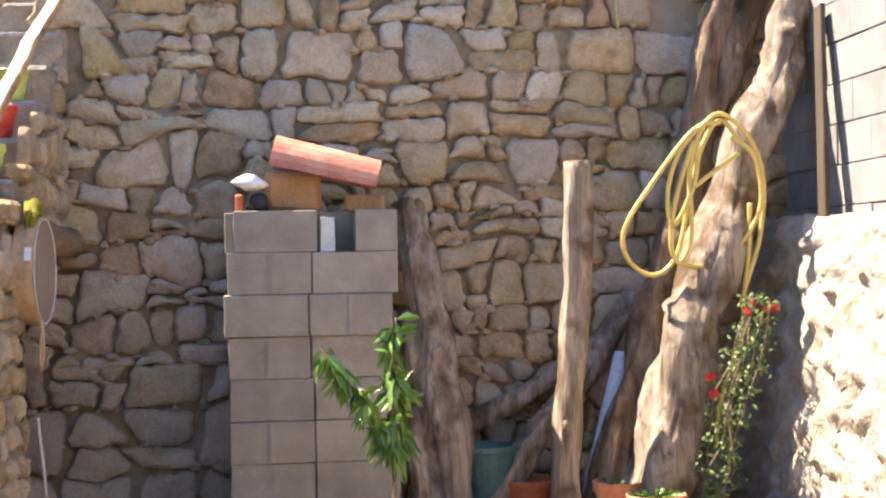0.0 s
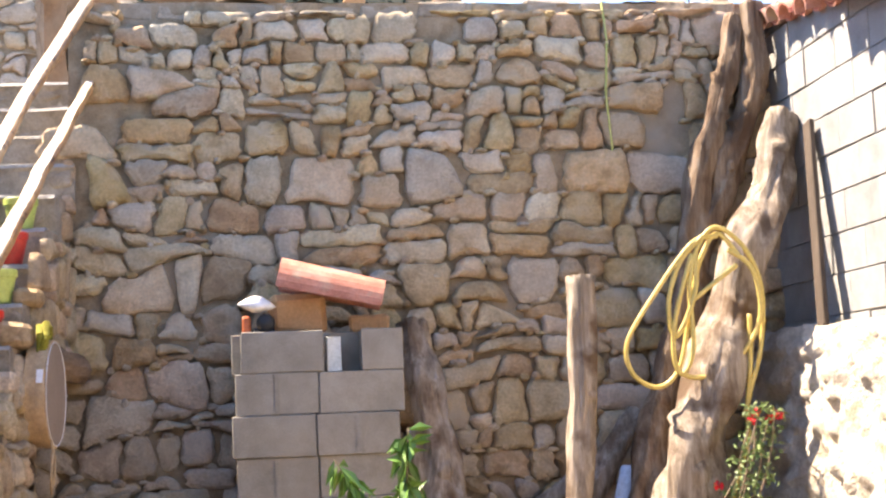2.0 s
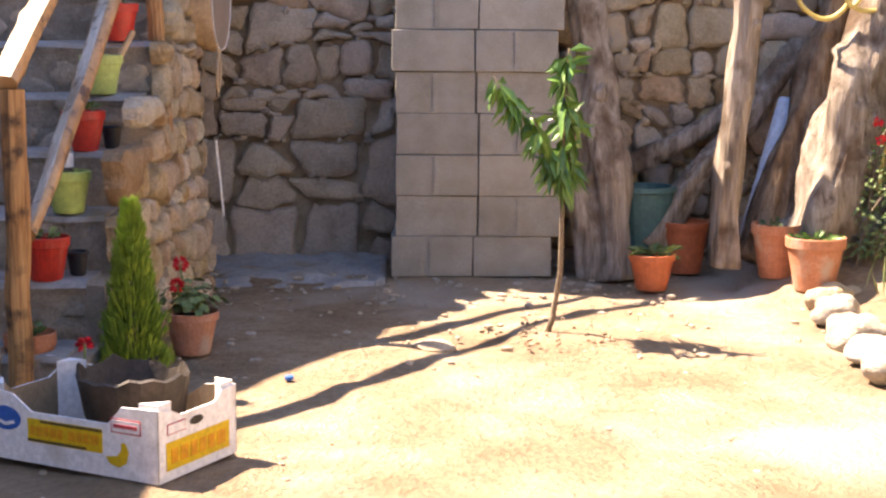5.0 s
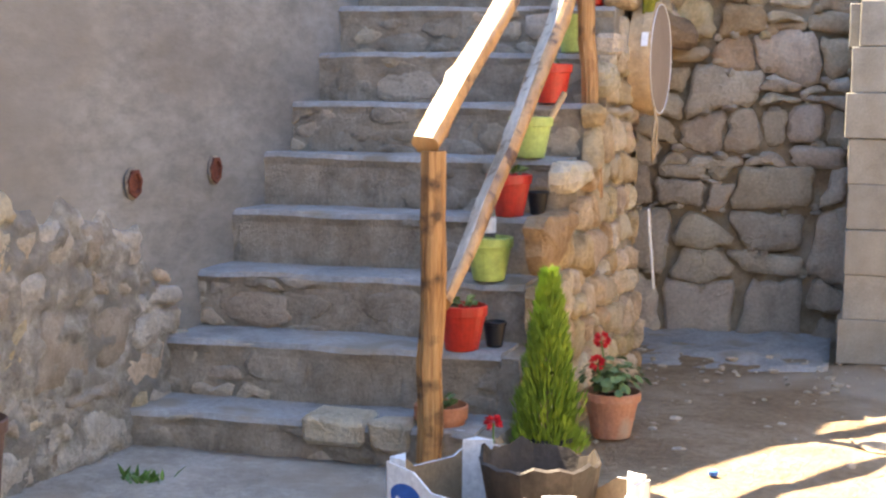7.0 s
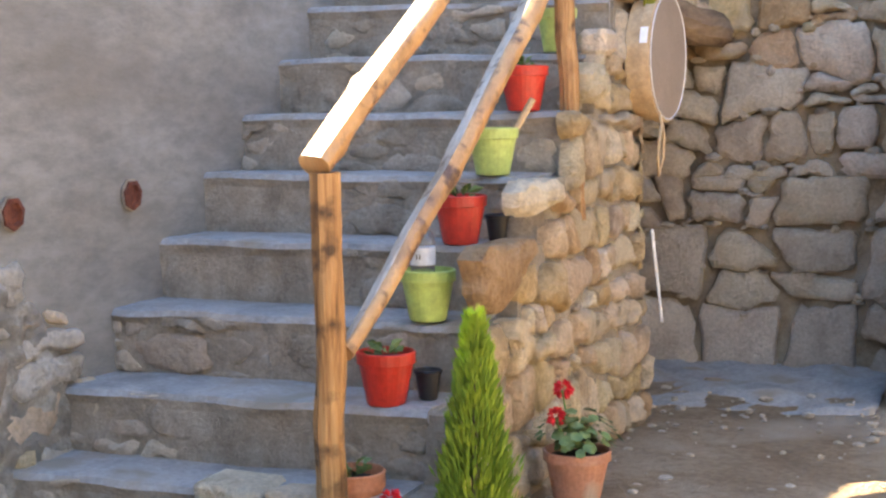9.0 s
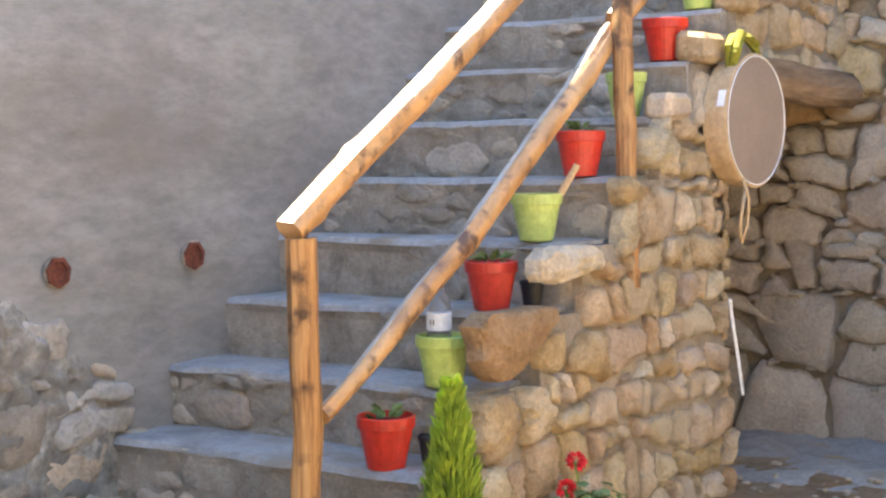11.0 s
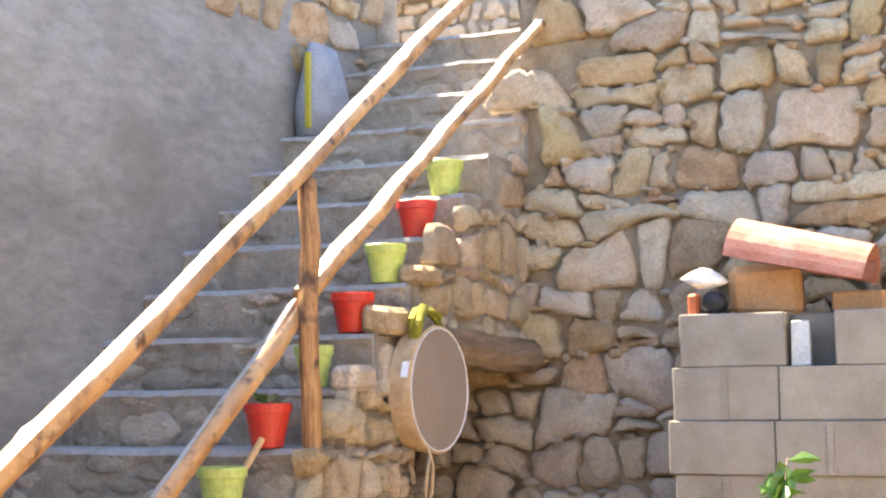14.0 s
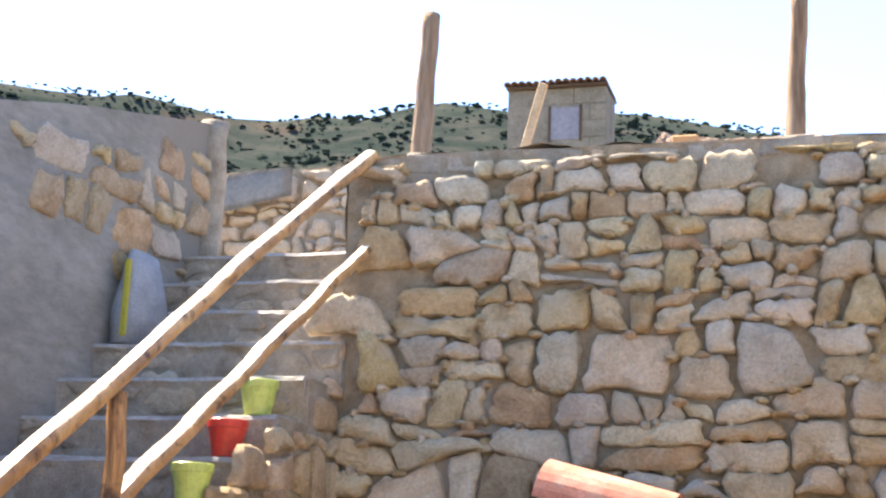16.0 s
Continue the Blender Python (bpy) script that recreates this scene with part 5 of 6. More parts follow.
log("wooden_pole", "grey upright pole with knots and flaking bark", [(1.55, -0.30, 0.10), (1.57, -0.30, 0.71), (1.62, -0.28, 1.24), (1.64, -0.25, 1.80)], [0.066, 0.062, 0.058, 0.06], 59, wob=0.008, category="pole")
log("tree_trunk", "broad grey trunk leaning beside the block stack", [(1.09, 0.02, -0.02), (1.03, 0.1, 0.53), (0.99, 0.2, 0.96), (0.93, 0.35, 1.38), (0.90, 0.46, 1.62)], [0.12, 0.105, 0.09, 0.085, 0.08], 61)
log("tree_trunk", "thinner grey trunk leaning beside the block stack", [(0.98, 0.06, -0.02), (0.93, 0.15, 0.52), (0.89, 0.3, 1.1)], [0.085, 0.075, 0.065], 67)
log("tree_trunk", "dark fallen branch slanting behind the pots", [(1.25, 0.15, 0.12), (1.67, 0.3, 0.66), (2.08, 0.47, 1.14)], [0.075, 0.065, 0.05], 71)
log("tree_trunk", "short dark beam lying against the stone wall", [(1.16, 0.5, 0.47), (1.45, 0.5, 0.62), (1.72, 0.5, 0.80)], [0.055, 0.055, 0.05], 73, rough=0.15)


def corner_things():
    pipe = thing("plastic_pipe", (1.74, 0.0, 0.40), "pale blue plastic pipe leaning among the logs", "pipe")
    part("pipe", tube(bmesh.new(), line((0, 0, -0.2), (0.22, 0.2, 0.46), 4), 0.055, 18), M_PVC, pipe, smooth=True)
    pl = thing("dark_plank", (2.80, -0.27, 1.52), "dark narrow plank leaning on the block wall", "plank")
    bm = box(bmesh.new(), -0.014, 0.014, -0.045, 0.045, 0, 1.08, 0.004)
    part("board", bm, M_DARKWOOD, pl, m=pose(0.03, 0, 0, -12, 4.5, 0))
    hose = thing("garden_hose", (2.30, -0.06, 1.98), "coiled yellow garden hose hung over a trunk", "hose")
    rnd = random.Random(6)

    def coil(pts, seed):
        q = [Vector(p) for p in pts]
        out = []
        n = len(q)
        for i in range(n - 1):
            p0, p1, p2, p3 = q[max(i - 1, 0)], q[i], q[i + 1], q[min(i + 2, n - 1)]
            for k in range(8):
                t = k / 8
                out.append(0.5 * ((2 * p1) + (p2 - p0) * t + (2 * p0 - 5 * p1 + 4 * p2 - p3) * t * t + (3 * p1 - p0 - 3 * p2 + p3) * t ** 3))
        out.append(q[-1])
        part("loop", tube(bmesh.new(), [p - Vector((2.30, -0.06, 1.98)) for p in out], 0.0118, 10), M_HOSE, hose, smooth=True)

    y = -0.16
    coil([(2.36, y, 1.99), (2.22, y - 0.02, 1.95), (2.02, y, 1.70), (1.88, y, 1.48), (1.90, y, 1.33), (2.02, y, 1.26), (2.13, y - 0.01, 1.35), (2.20, y, 1.62), (2.26, y - 0.01, 1.86), (2.36, y, 2.0), (2.47, y, 1.88)], 1)
    coil([(2.22, y - 0.02, 1.90), (2.12, y - 0.03, 1.60), (2.10, y - 0.03, 1.40), (2.14, y - 0.03, 1.32), (2.20, y - 0.03, 1.45), (2.20, y - 0.02, 1.75), (2.26, y - 0.02, 1.95), (2.36, y - 0.01, 2.03), (2.50, y, 1.92), (2.57, y, 1.72), (2.55, y, 1.45), (2.49, y, 1.25), (2.44, y, 1.10)], 2)
    coil([(2.44, y - 0.03, 1.84), (2.30, y - 0.03, 1.74), (2.22, y - 0.03, 1.68)], 3)
    coil([(2.41, y, 1.92), (2.52, y - 0.02, 1.82), (2.55, y - 0.02, 1.60), (2.46, y - 0.01, 1.42), (2.32, y - 0.02, 1.32), (2.20, y - 0.02, 1.30), (2.12, y - 0.02, 1.33)], 4)
    coil([(2.28, y - 0.03, 1.99), (2.16, y - 0.01, 1.86), (2.09, y - 0.02, 1.66), (2.12, y - 0.02, 1.50), (2.22, y - 0.03, 1.70), (2.24, y - 0.02, 1.9)], 5)
    coil([(2.50, y, 1.60), (2.49, y, 1.36), (2.46, y, 1.15), (2.44, -0.20, 1.0), (2.34, -0.30, 0.80), (2.27, -0.34, 0.62), (2.25, -0.35, 0.45)], 6)
    tub = thing("teal_bucket", (1.25, 0.22, 0.0), "dusty teal plastic bucket behind the trunks", "bucket")
    part("bucket", lathe(bmesh.new(), [(0.10, 0), (0.15, 0.40), (0.162, 0.405), (0.16, 0.43), (0.148, 0.43), (0.095, 0.06)], 24), M_TEAL, tub)
    flower_pot((1.45, 0.16, 0.0), 0.125, 0.26, M_ORANGE, "large orange plastic pot in the shade", "plastic pots", soil=True, collar=0.12)
    p = flower_pot((1.20, -0.34, 0.0), 0.11, 0.17, M_ORANGE, "orange plastic pot with drooping leaves", "plastic pots", collar=0.2)
    sprig(p, 26, 0.15, 0.08, 0.10, M_ROSELEAF, 3, width=0.35, up=0.5)
    z = 0.06
    a = flower_pot((1.79, -0.34, z), 0.125, 0.255, M_TERRA, "big terracotta pot with low seedlings", "terracotta pots", collar=0.2)
    sprig(a, 14, 0.22, 0.06, 0.06, M_ROSELEAF, 4, width=0.4)
    b = flower_pot((1.90, -0.58, z - 0.02), 0.135, 0.245, M_TERRA, "big terracotta pot full of small green shoots", "terracotta pots", collar=0.2)
    sprig(b, 60, 0.21, 0.10, 0.06, M_LEAF, 5, width=0.35)
    # climbing rose against the rubble base
    rose = thing("climbing_rose", (2.13, -0.45, 0.1), "thin climbing rose with a few red blooms", "climber")
    leaves = bmesh.new()
    for s in range(5):
        pts = [Vector((0.02 * s, 0.02 * s, 0))]
        for k in range(1, 9):
            pts.append(Vector((0.03 * s - 0.03 + 0.034 * k + 0.03 * rnd.uniform(-1, 1), 0.06 * math.sin(s * 2 + k * 0.4), 0.125 * k)))
        part("stem", tube(bmesh.new(), pts, 0.0045, 5), M_STEM, rose)
        for q in pts[1:]:
            for _ in range(24):
                c = q + Vector((rnd.uniform(-0.045, 0.045), rnd.uniform(-0.05, 0.05), rnd.uniform(-0.06, 0.06)))
                leaf(leaves, c, (rnd.uniform(-1, 1), rnd.uniform(-1, 1), rnd.uniform(-0.6, 0.8)), rnd.uniform(0.02, 0.042), 0.018, rnd)
    part("leaves", leaves, M_ROSELEAF, rose)
    for x, yy, zz in ((0.28, 0.0, 1.03), (0.33, -0.02, 0.99), (0.37, -0.03, 1.01), (0.06, -0.08, 0.62), (0.05, -0.06, 0.70), (0.24, -0.03, 0.99)):
        bm = bmesh.new()
        for _ in range(22):
            d = Vector((rnd.gauss(0, 1), rnd.gauss(0, 1), rnd.gauss(0, 1))).normalized()
            leaf(bm, Vector((x, yy, zz)) + d * 0.006, d, 0.022, 0.017, rnd, 0.1)
        part("bloom", bm, M_PETAL, rose, "small red bloom")
    for x, yy, n, h in ((2.30, -1.25, 46, 0.26), (2.42, -1.62, 60, 0.32), (2.22, -0.85, 40, 0.20), (2.10, -1.75, 40, 0.22)):
        g = thing("weed_clump", (x, yy, 0.05), "clump of narrow grey-green blades in the bed", "plant", "plants in the bed")
        bm = bmesh.new()
        for _ in range(n):
            leaf(bm, Vector((rnd.gauss(0, 0.05), rnd.gauss(0, 0.05), 0)), (rnd.gauss(0, 0.22), rnd.gauss(0, 0.22), 1), h * rnd.uniform(0.5, 1.2), 0.012, rnd, 0.15)
        tagged(part("tuft", bm, M_SAGE, g), kind="stuff")
    # white edging stones of the bed
    for k, (x, yy, r) in enumerate(((1.87, -0.84, 0.085), (1.84, -1.12, 0.10), (1.80, -1.38, 0.075), (1.78, -1.62, 0.11), (1.74, -1.9, 0.09), (1.73, -2.15, 0.10), (1.98, -0.70, 0.08), (2.08, -0.62, 0.06))):
        st = thing("edging_stone", (x, yy, 0.0), "rounded white stone edging the planting bed", "stone", "edging stones")
        bm = bmesh.new()
        g = bmesh.ops.create_icosphere(bm, subdivisions=3, radius=r)
        for v in g["verts"]:
            v.co *= 1 + 0.35 * noise.fractal(v.co * 9 + Vector((k * 5, 0, 0)), 1.0, 2.0, 3)
            v.co.z = v.co.z * 0.7 + r * 0.45
        part("stone", bm, M_WHITEWASH if k in (1, 3, 4, 5) else M_STONE_PALE, st, smooth=True)
    fl = thing("flat_stone", (0.16, -1.55, -0.012), "flat pale stone lying on the earth", "stone")
    bm = bmesh.new()
    g = bmesh.ops.create_icosphere(bm, subdivisions=2, radius=0.085)
    for v in g["verts"]:
        v.co *= 1 + 0.3 * noise.noise(v.co * 14)
        v.co.z *= 0.25
    part("stone", bm, M_STONE_PALE, fl)
    peb = bmesh.new()
    for _ in range(260):
        x, yy = rnd.uniform(-2.0, 2.0), rnd.uniform(-4.4, 0.5)
        w = rnd.choice((0.004, 0.005, 0.007, 0.01, 0.016))
        g = bmesh.ops.create_icosphere(peb, subdivisions=1, radius=w)
        sx, sy = rnd.uniform(0.7, 1.3), rnd.uniform(0.7, 1.3)
        for v in g["verts"]:
            v.co = Vector((v.co.x * sx + x, v.co.y * sy + yy, v.co.z * 0.5 - 0.009))
    tagged(part("pebbles", peb, M_STONE_PALE), "scattered small pebbles on the earth", "pebbles", kind="stuff")


corner_things()


def roof_edge():
    ob = thing("tiled_eave", (2.85, 0.6, 3.2), "weathered terracotta barrel tile eave", "roof")
    rnd = random.Random(3)
    me = mesh_of(barrel(0.46, 0.085, 0.07, n=8), "tile", M_TILE)
    y = 0.60
    k = 0
    while y > -3.2:
        z = 3.205 + 0.15 * (y - 0.41)
        out = 0.0 if y > -0.45 else -0.09
        for lift, dx in ((0.0, 0.0), (0.075, 0.22)):
            o = new("tile", me)
            o.parent = ob
            o.matrix_basis = pose(dx + out + rnd.uniform(-0.02, 0.02), y - 0.6 + rnd.uniform(-0.01, 0.01), z - 3.2 + lift + rnd.uniform(-0.01, 0.01), 0, -17 + rnd.uniform(-3, 3), rnd.uniform(-4, 4))
        o = new("tile", me)
        o.parent = ob
        o.matrix_basis = pose(out + 0.05, y - 0.6 - 0.095, z - 3.2 + 0.045, 180, -17, 0)
        y -= 0.19
        k += 1
    part("deck", box(bmesh.new(), 0.10, 1.6, -3.8, 0.05, -0.1, -0.06), M_CEMENT, ob, m=pose(0, 0, 0, 0, -15, 0))


roof_edge()


# ---- head of the wall and beyond ----
M_FENCE = mat("brown_fence_post", [(0.14, 0.085, 0.05), (0.29, 0.19, 0.12), (0.42, 0.31, 0.22)], 18, 0.88, 1.0, 70, relief=0.02, stretch=(1, 1, 0.12))


def wall_head():
    for label, b, t, r, s in (("rough peeled fence post with bark flakes", (-0.545, 0.80, 3.38), (-0.525, 0.82, 4.16), 0.048, 81), ("upright grey fence post on the wall", (1.16, 0.80, 3.36), (1.195, 0.80, 4.09), 0.042, 82), ("split fence post leaning on the wall", (2.79, 0.80, 3.34), (2.75, 0.80, 4.03), 0.042, 83)):
        ob = thing("fence_post", b, label, "post", "posts on the wall")
        d = Vector(t) - Vector(b)
        part("post", tube(bmesh.new(), line((0, 0, 0), d, 14, 0.008, s), [r * (1.05 - 0.015 * k) for k in range(14)], 12, 0.5, s, knots=0.6), M_FENCE, ob, smooth=True)
    st = thing("wooden_stake", (-0.07, 0.80, 3.36), "thin pale wooden stake leaning on the wall top", "stake")
    part("stake", box(bmesh.new(), -0.02, 0.02, -0.012, 0.012, 0, 0.42, 0.003), M_SIEVEWOOD, st, m=pose(0, 0, 0, 0, 15, 0))
    bk = thing("clay_brick", (0.69, 0.82, 3.40), "orange clay brick lying on the wall top", "brick")
    part("body", box(bmesh.new(), -0.06, 0.06, -0.05, 0.05, 0, 0.075, 0.008, 0.004), M_BRICKCLAY, bk)
    rp = thing("green_cord", (2.03, 0.60, 3.42), "thin yellow-green cord hanging down the stone wall", "cord")
    part("cord", tube(bmesh.new(), [(0.30, 0.1, 0.015), (0.05, 0.08, 0.02), (0.0, 0.0, 0.0), (0.02, -0.01, -0.25), (0.0, -0.01, -0.55), (0.02, -0.01, -0.85), (-0.02, -0.01, -1.05)], 0.006, 6), mat("lime_cord", [(0.40, 0.42, 0.12), (0.5, 0.5, 0.18)], 20, 0.8, 0.1, 80), rp, smooth=True)
    rnd = random.Random(14)
    # coping stones along the head
    x = -0.76
    k = 0
    while x < 2.8:
        w = rnd.uniform(0.14, 0.34)
        cs = thing("coping_stone", (x + w / 2, 0.80, 3.39), "rough flat coping stone bedded on the wall", "stone", "coping stones")
        bm = bmesh.new()
        box(bm, -w / 2, w / 2, -0.145, 0.16, -0.09, rnd.uniform(0.0, 0.035), 0.02, 0.014, rnd)
        part("stone", bm, rnd.choice((M_CEMENT, M_CEMENT, M_STONE)), cs)
        x += w + 0.012
        k += 1
    sk = thing("plastic_sack", (-1.93, 0.80, 2.55), "dusty white plastic sack with a yellow edge", "sack")
    bm = bmesh.new()
    rings = []
    for z, w, d in ((0, 0.185, 0.11), (0.15, 0.188, 0.12), (0.30, 0.168, 0.09), (0.40, 0.148, 0.06), (0.46, 0.135, 0.035), (0.465, 0.128, 0.025)):
        rings.append([bm.verts.new((d * math.cos(a) * (1 + 0.25 * noise.noise(Vector((a * 2, z * 9, 0)))), w * math.sin(a), z)) for a in (2 * math.pi * k / 20 for k in range(20))])
    for a, b in zip(rings, rings[1:]):
        for k in range(20):
            bm.faces.new((a[k], a[(k + 1) % 20], b[(k + 1) % 20], b[k]))
    bm.faces.new(rings[0]), bm.faces.new(rings[-1])
    part("sack", bm, M_SACK, sk, smooth=True)
    part("edge_strip", box(bmesh.new(), 0.0, 0.035, -0.192, -0.178, 0.03, 0.40, 0.006), M_SACKY, sk, "yellow edge strip")
    pier = thing("door_pier", (left_x(1.55), 1.57, 2.9), "rounded cement-daubed door jamb at the stair head", "jamb")
    part("jamb", tube(bmesh.new(), line((0, 0, -0.1), (0.0, 0.0, 1.06), 14, 0.02, 9), 0.075, 12, 0.3, 9), M_CEMENT, pier, smooth=True)
    for y, z in ((-2.37, 0.87), (-1.82, 0.89)):
        h = thing("wall_pipe_end", (left_x(y) + 0.004, y, z), "broken red clay pipe end set in the render", "pipe", "pipe ends")
        part("collar", lathe(bmesh.new(), [(0.036, 0), (0.037, 0.004), (0.03, 0.006), (0.027, 0.002)], 9), M_CEMENT, h, m=pose(0, 0, 0, 0, 90, 0) @ Matrix.Scale(1.45, 4))
        part("pipe", lathe(bmesh.new(), [(0.033, 0.002), (0.034, 0.010), (0.024, 0.011), (0.022, 0.004)], 7), mat("dark_clay", [(0.10, 0.03, 0.018), (0.19, 0.06, 0.035)], 30, 0.9, 0.4, 60), h, m=pose(0, 0, 0, 0, 90, 0) @ Matrix.Scale(1.45, 4))


wall_head()


M_HOUSE = mat("olive_block", [(0.13, 0.125, 0.095), (0.19, 0.18, 0.145), (0.235, 0.225, 0.185)], 4, 0.95, 0.4, 30, vary=0.08)


def village():
    tw = thing("terrace_wall", (-2.4, 3.6, 2.9), "low rubble terrace wall above the stair", "wall")
    w = part("wall", box(bmesh.new(), -1.6, 1.0, 0, 0.3, -0.2, 1.42, 0, 0.02), M_MORTAR, tw)
    masonry(tw, face((-1.6, -0.004, -0.1), (1, 0, 0)), 2.6, 1.52, lambda s, h: 0.10, 1.8, 91, M_STONE_DARK, 0.03, 0.007, lambda s, h: h < 1.47, 260, laid=True)
    # grey net at the stair head, built as a closed sheet without holes
    sh = thing("terrace_net", (-2.72, 3.5, 3.98), "curved pale grey net over the terrace wall, modelled as a solid sheet", "sheet")
    bm = bmesh.new()
    grid = []
    for i in range(14):
        row = []
        for j in range(6):
            u, v = i / 13, j / 5
            row.append(bm.verts.new((-0.78 + 1.22 * u, -0.06 - 0.012 * math.sin(3.1 * v) + 0.01 * math.sin(u * 40), -0.20 + 0.30 * u ** 0.8 + (0.13 + 0.13 * math.sin(2.6 * u)) * v)))
        grid.append(row)
    for a, b in zip(grid, grid[1:]):
        for j in range(5):
            bm.faces.new((a[j], b[j], b[j + 1], a[j + 1]))
    bmesh.ops.solidify(bm, geom=bm.faces[:], thickness=0.008)
    part("sheet", bm, mat("dusty_sheet", [(0.20, 0.22, 0.24), (0.28, 0.30, 0.32)], 5, 0.6, 0.2, 30), sh, smooth=True)
    hs = thing("hill_house", (-1.83, 10.2, 2.9), "grey block house with a small window and tiled roof", "house")
    part("lower_wall", box(bmesh.new(), -1.9, 0.58, -0.25, 2.5, 0, 3.35, 0, 0.03), M_ADOBE, hs, "brown adobe lower storey")
    part("upper_wall", box(bmesh.new(), -0.585, 0.545, -0.15, 0.45, 3.3, 4.30, 0, 0.01), M_HOUSE, hs, "grey block upper storey")
    for k in range(5):
        for q in range(3):
            x0 = -0.58 + 0.38 * q + 0.19 * (k % 2)
            part("block", box(bmesh.new(), x0, min(x0 + 0.37, 0.543), -0.157, -0.147, 3.305 + 0.2 * k, 3.495 + 0.2 * k, 0.003), M_HOUSE, hs)
    win = part("window", box(bmesh.new(), -0.09, 0.25, -0.165, -0.14, 3.68, 4.06), mat("window_grey", [(0.16, 0.17, 0.20), (0.21, 0.22, 0.26)], 3, 0.5, 0.1, 20), hs, "grey shuttered window")
    part("window_frame", box(bmesh.new(), -0.11, -0.085, -0.18, -0.15, 3.66, 4.08), M_DARKWOOD, win)
    part("window_frame", box(bmesh.new(), 0.245, 0.27, -0.18, -0.15, 3.66, 4.08), M_DARKWOOD, win)
    rnd = random.Random(12)
    roof = part("roof", box(bmesh.new(), -0.60, 0.56, -0.22, 0.5, 4.30, 4.325), M_DARKWOOD, hs)
    me = mesh_of(barrel(0.7, 0.042, 0.036, n=6), "tile", mat("dark_tile", [(0.10, 0.065, 0.05), (0.19, 0.12, 0.085)], 8, 0.9, 0.3, 60))
    for k in range(14):
        o = new("tile", me)
        o.parent = roof
        o.matrix_basis = pose(-0.58 + 0.085 * k, -0.27, 4.335 + rnd.uniform(-0.006, 0.008), 0, 0, 90)
    ru = thing("ruined_house", (-0.3, 14.2, 2.9), "ruined brown house with a sagging tiled roof", "house")
    part("wall", box(bmesh.new(), -1.05, 1.05, 0, 3, 0, 4.8, 0, 0.04), M_ADOBE, ru)
    bm = bmesh.new()
    rough_slab(bm, ((-1.1, -0.25, 4.75), (0.75, -0.25, 4.65), (0.6, 1.6, 5.4), (-1.1, 1.6, 5.6)), 30, 16, 0.09, 5)
    part("roof", bm, mat("old_roof", [(0.09, 0.06, 0.045), (0.20, 0.13, 0.09), (0.30, 0.20, 0.14)], 12, 0.95, 0.6, 30), ru)
    # lamp and aerial far behind
    lp = thing("street_lamp", (11.6, 30, 9.0), "distant street lamp with a bent arm", "street lamp")
    part("pole", tube(bmesh.new(), [(0.3, 0, -4), (0.3, 0, 2.1), (0.0, 0, 2.6), (-0.7, 0, 3.05)], 0.06, 8), M_DARKWOOD, lp, smooth=True)
    part("lamp_head", tube(bmesh.new(), [(-0.65, 0, 3.05), (-0.85, 0, 3.12), (-1.0, 0, 3.15)], [0.06, 0.16, 0.1], 10), M_WHITE, lp, smooth=True)
    ae = thing("roof_aerial", (11.9, 30, 9.0), "thin metal roof aerial against the sky", "aerial")
    for x in (-0.5, 0.0, 0.5):
        part("mast", tube(bmesh.new(), line((x, 0, -3), (x + 0.04, 0, 3.4 - 0.2 * abs(x)), 3), 0.025, 6), M_DARKWOOD, ae)
    for z in (2.4, 3.2):
        part("bar", tube(bmesh.new(), line((-0.55, 0, z), (0.6, 0, z - 0.1), 3), 0.02, 6), M_DARKWOOD, ae)
    # scrub on the hillside
    ico = bmesh.new()
    bmesh.ops.create_icosphere(ico, subdivisions=1, radius=1.0)
    ico.verts.ensure_lookup_table()
    base = np.array([v.co[:] for v in ico.verts])
    tris = np.array([[v.index for v in f.verts] for f in ico.faces])
    ico.free()
    rng = np.random.default_rng(5)
    V, F, n = [], [], 0
    for _ in range(17000):
        az, r = radians(rng.uniform(-42, 18)), 95 + 120 * rng.random()
        x, y = r * math.sin(az), -6.5 + r * math.cos(az)
        if noise.noise(Vector((x * 0.05, y * 0.05, 9))) < -0.3 and r < 195:
            continue
        s = rng.uniform(0.2, 0.55) if rng.random() < 0.95 else rng.uniform(0.8, 1.2)
        for _ in range(1):
            p = base * (1 + 0.4 * rng.standard_normal((len(base), 1)) * 0.5) * np.array((s, s, s * 0.55)) * rng.uniform(0.6, 1.0)
            V.append(p + np.array((x + rng.normal(0, s * 0.5), y, hill_height(x, y) + s * 0.1)))
            F.append(tris + n)
            n += len(base)
    me = bpy.data.meshes.new("hill_scrub")
    me.from_pydata(np.concatenate(V).tolist(), [], np.concatenate(F).tolist())
    me.materials.append(M_SHRUB)
    tagged(new("hill_scrub", me), "dark scrub bushes scattered over the hillside", "bushes", kind="stuff")
    # two small clouds
    M_CLOUD = mat("cloud_white", [(0.9, 0.9, 0.9), (0.95, 0.95, 0.95)], 0.01, 1.0, 0.0, 0.1)
    # faint emission lifts the dark undersides in place of sunlight scattered through them
    glow = M_CLOUD.node_tree.nodes["Principled BSDF"]
    glow.inputs["Emission Color"].default_value, glow.inputs["Emission Strength"].default_value = (1, 1, 1, 1), 0.22
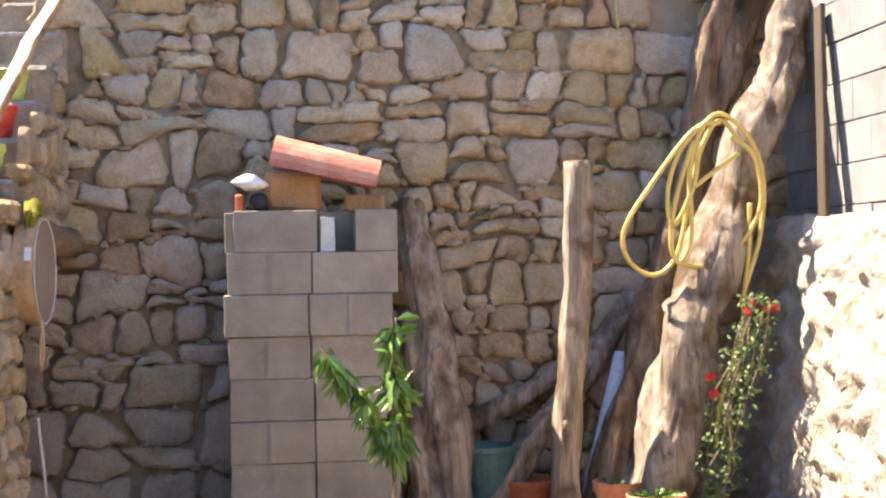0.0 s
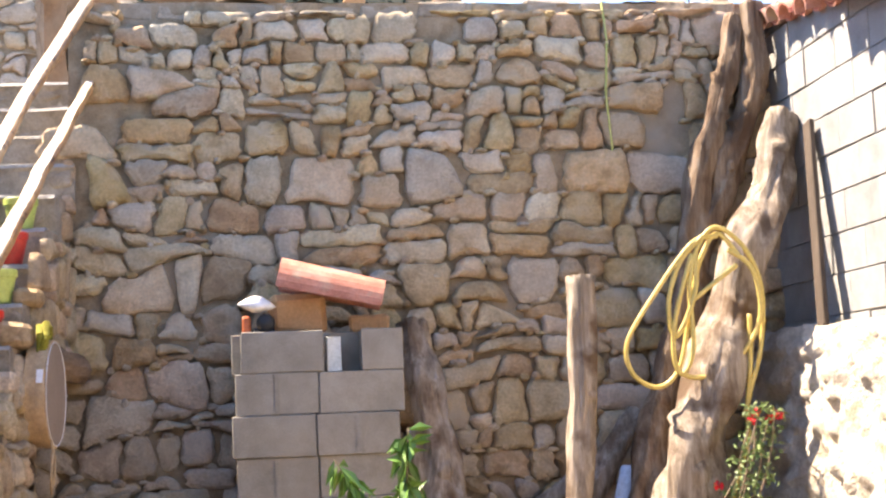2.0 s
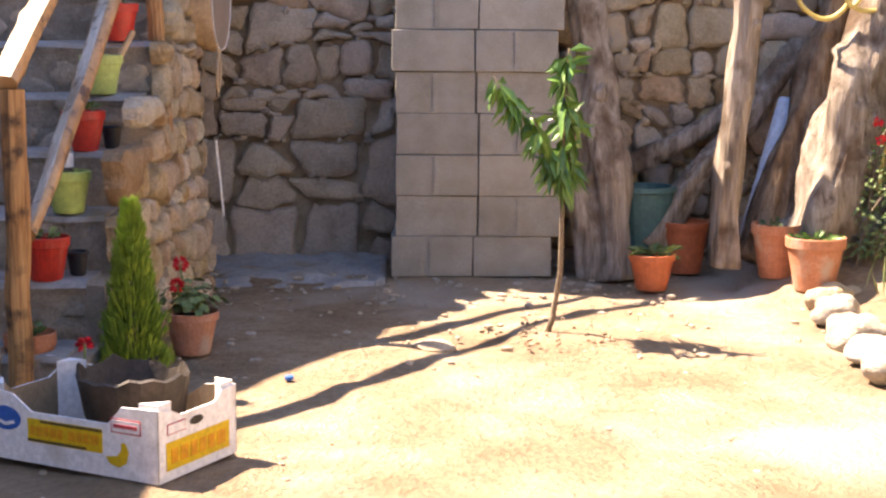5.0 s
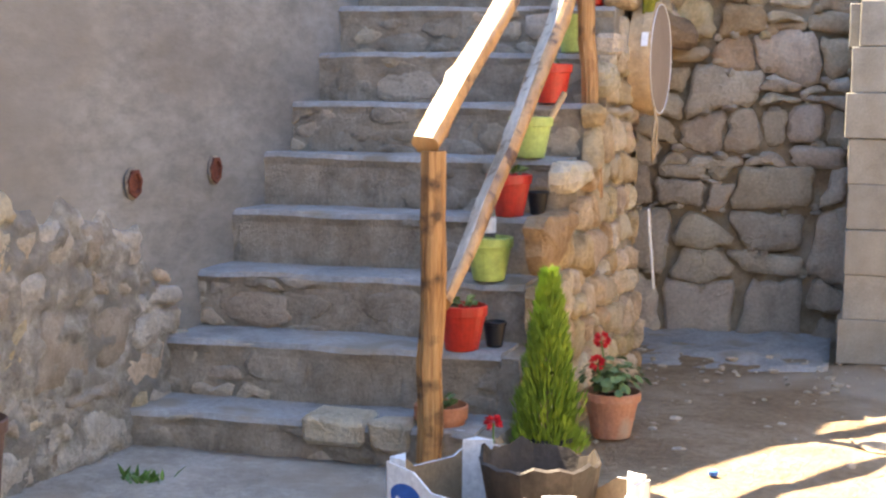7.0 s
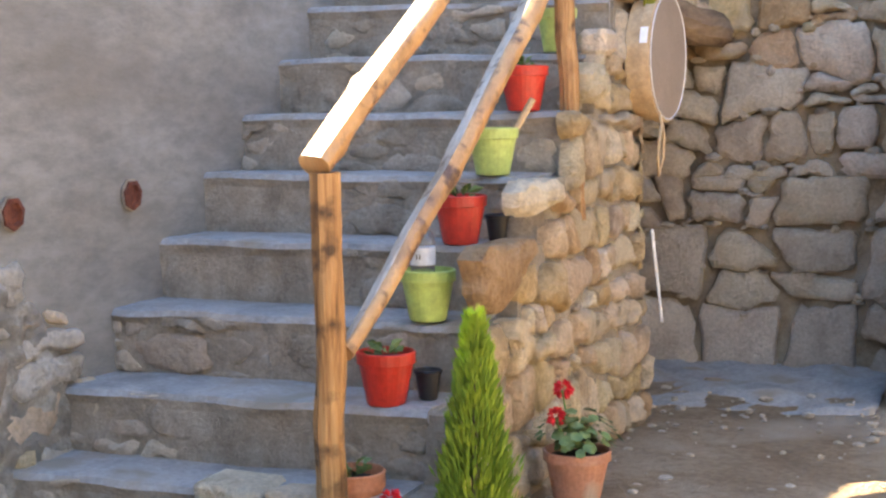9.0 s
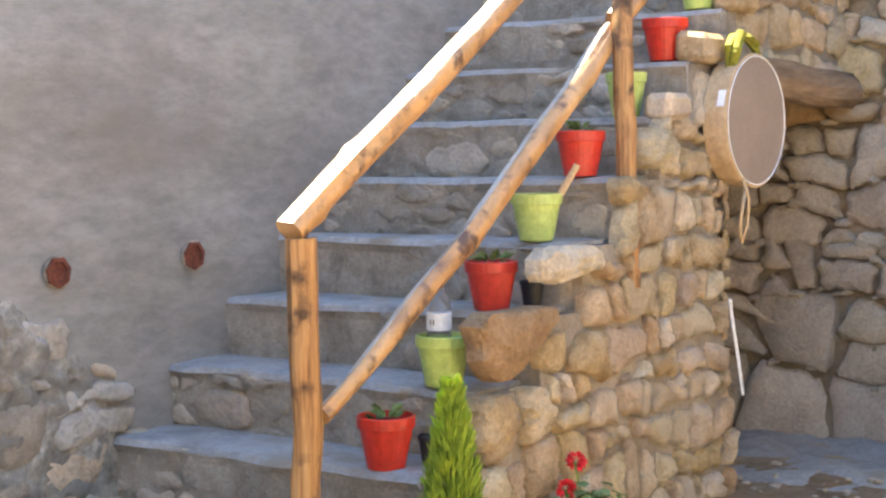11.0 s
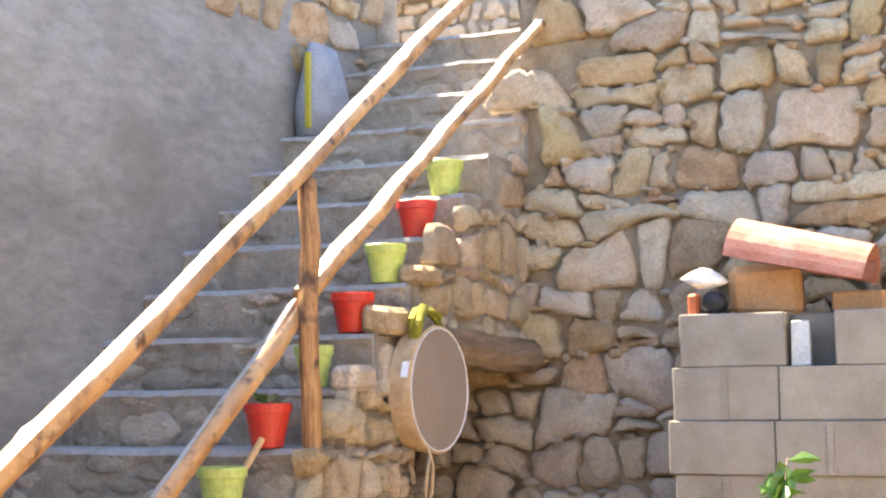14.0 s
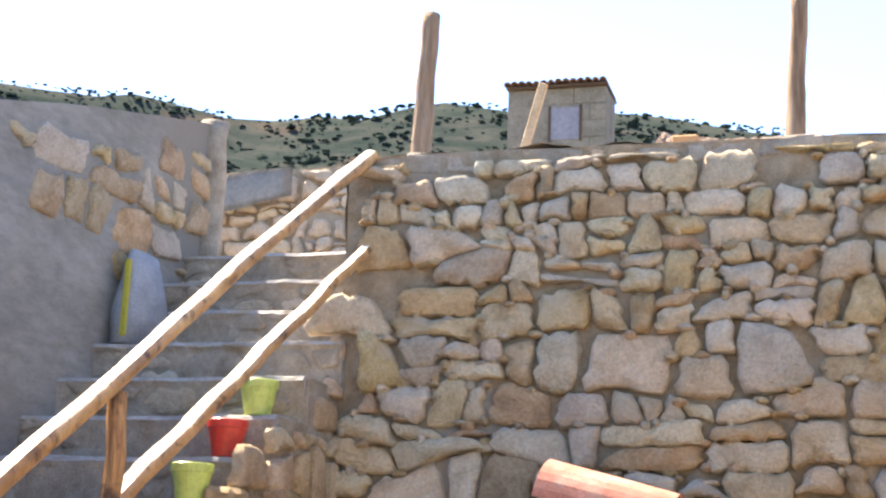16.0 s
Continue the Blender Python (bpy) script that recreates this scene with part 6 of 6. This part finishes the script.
    for cx, cz, n, w in ((268, 433, 90, 20), (465, 448, 70, 14)):
        bm = bmesh.new()
        for _ in range(n):
            g = bmesh.ops.create_icosphere(bm, subdivisions=2, radius=rnd.uniform(2.0, 5))
            off = rnd.gauss(0, w)
            o = Vector((cx + off, 1400 + rnd.gauss(0, 10), cz + rnd.gauss(0, 4) * math.exp(-(off / w) ** 2)))
            for v in g["verts"]:
                v.co = v.co * (1 + 0.3 * noise.noise(v.co * 0.2)) + o
        tagged(part("cloud", bm, M_CLOUD, smooth=True), "small white fair-weather cloud", "cloud", kind="structure")


village()


def yard_extras():
    p = flower_pot((-2.07, -3.58, 0.0), 0.105, 0.36, mat("dark_clay_pot", [(0.10, 0.06, 0.045), (0.17, 0.10, 0.075)], 6, 0.7, 0.2, 40), "dark clay planter beside the house wall", "", collar=0.1)
    rnd = random.Random(44)
    w = thing("weed_tuft", (-1.98, -2.80, 0.0), "small green weed tuft at the wall foot", "plant")
    bm = bmesh.new()
    for _ in range(50):
        leaf(bm, Vector((rnd.gauss(0, 0.03), rnd.gauss(0, 0.03), 0)), (rnd.gauss(0, 0.6), rnd.gauss(0, 0.6), 1), rnd.uniform(0.03, 0.08), 0.014, rnd, 0.3)
    tagged(part("tuft", bm, M_LEAF, w), kind="stuff")
    cap = thing("bottle_cap", (-0.36, -2.15, 0.0), "tiny blue plastic bottle cap on the earth", "bottle cap")
    part("cap", lathe(bmesh.new(), [(0.015, 0), (0.016, 0.012), (0.013, 0.014)], 14), M_BLUE, cap)
    # rubble and twigs on the shaded ground
    bm = bmesh.new()
    for _ in range(240):
        x, y = rnd.uniform(-1.0, 1.3), rnd.uniform(-0.75, 0.1) if rnd.random() < 0.6 else rnd.uniform(-1.9, -0.7)
        g = bmesh.ops.create_icosphere(bm, subdivisions=1, radius=rnd.choice((0.006, 0.009, 0.013, 0.02)))
        a, b = rnd.uniform(0.6, 1.6), rnd.uniform(0.6, 1.3)
        for v in g["verts"]:
            v.co = Vector((v.co.x * a + x, v.co.y * b + y, v.co.z * 0.6 - 0.006))
    tagged(part("stone_rubble", bm, M_STONE_DARK), "small stone rubble along the wall foot", "rubble", kind="stuff")


yard_extras()
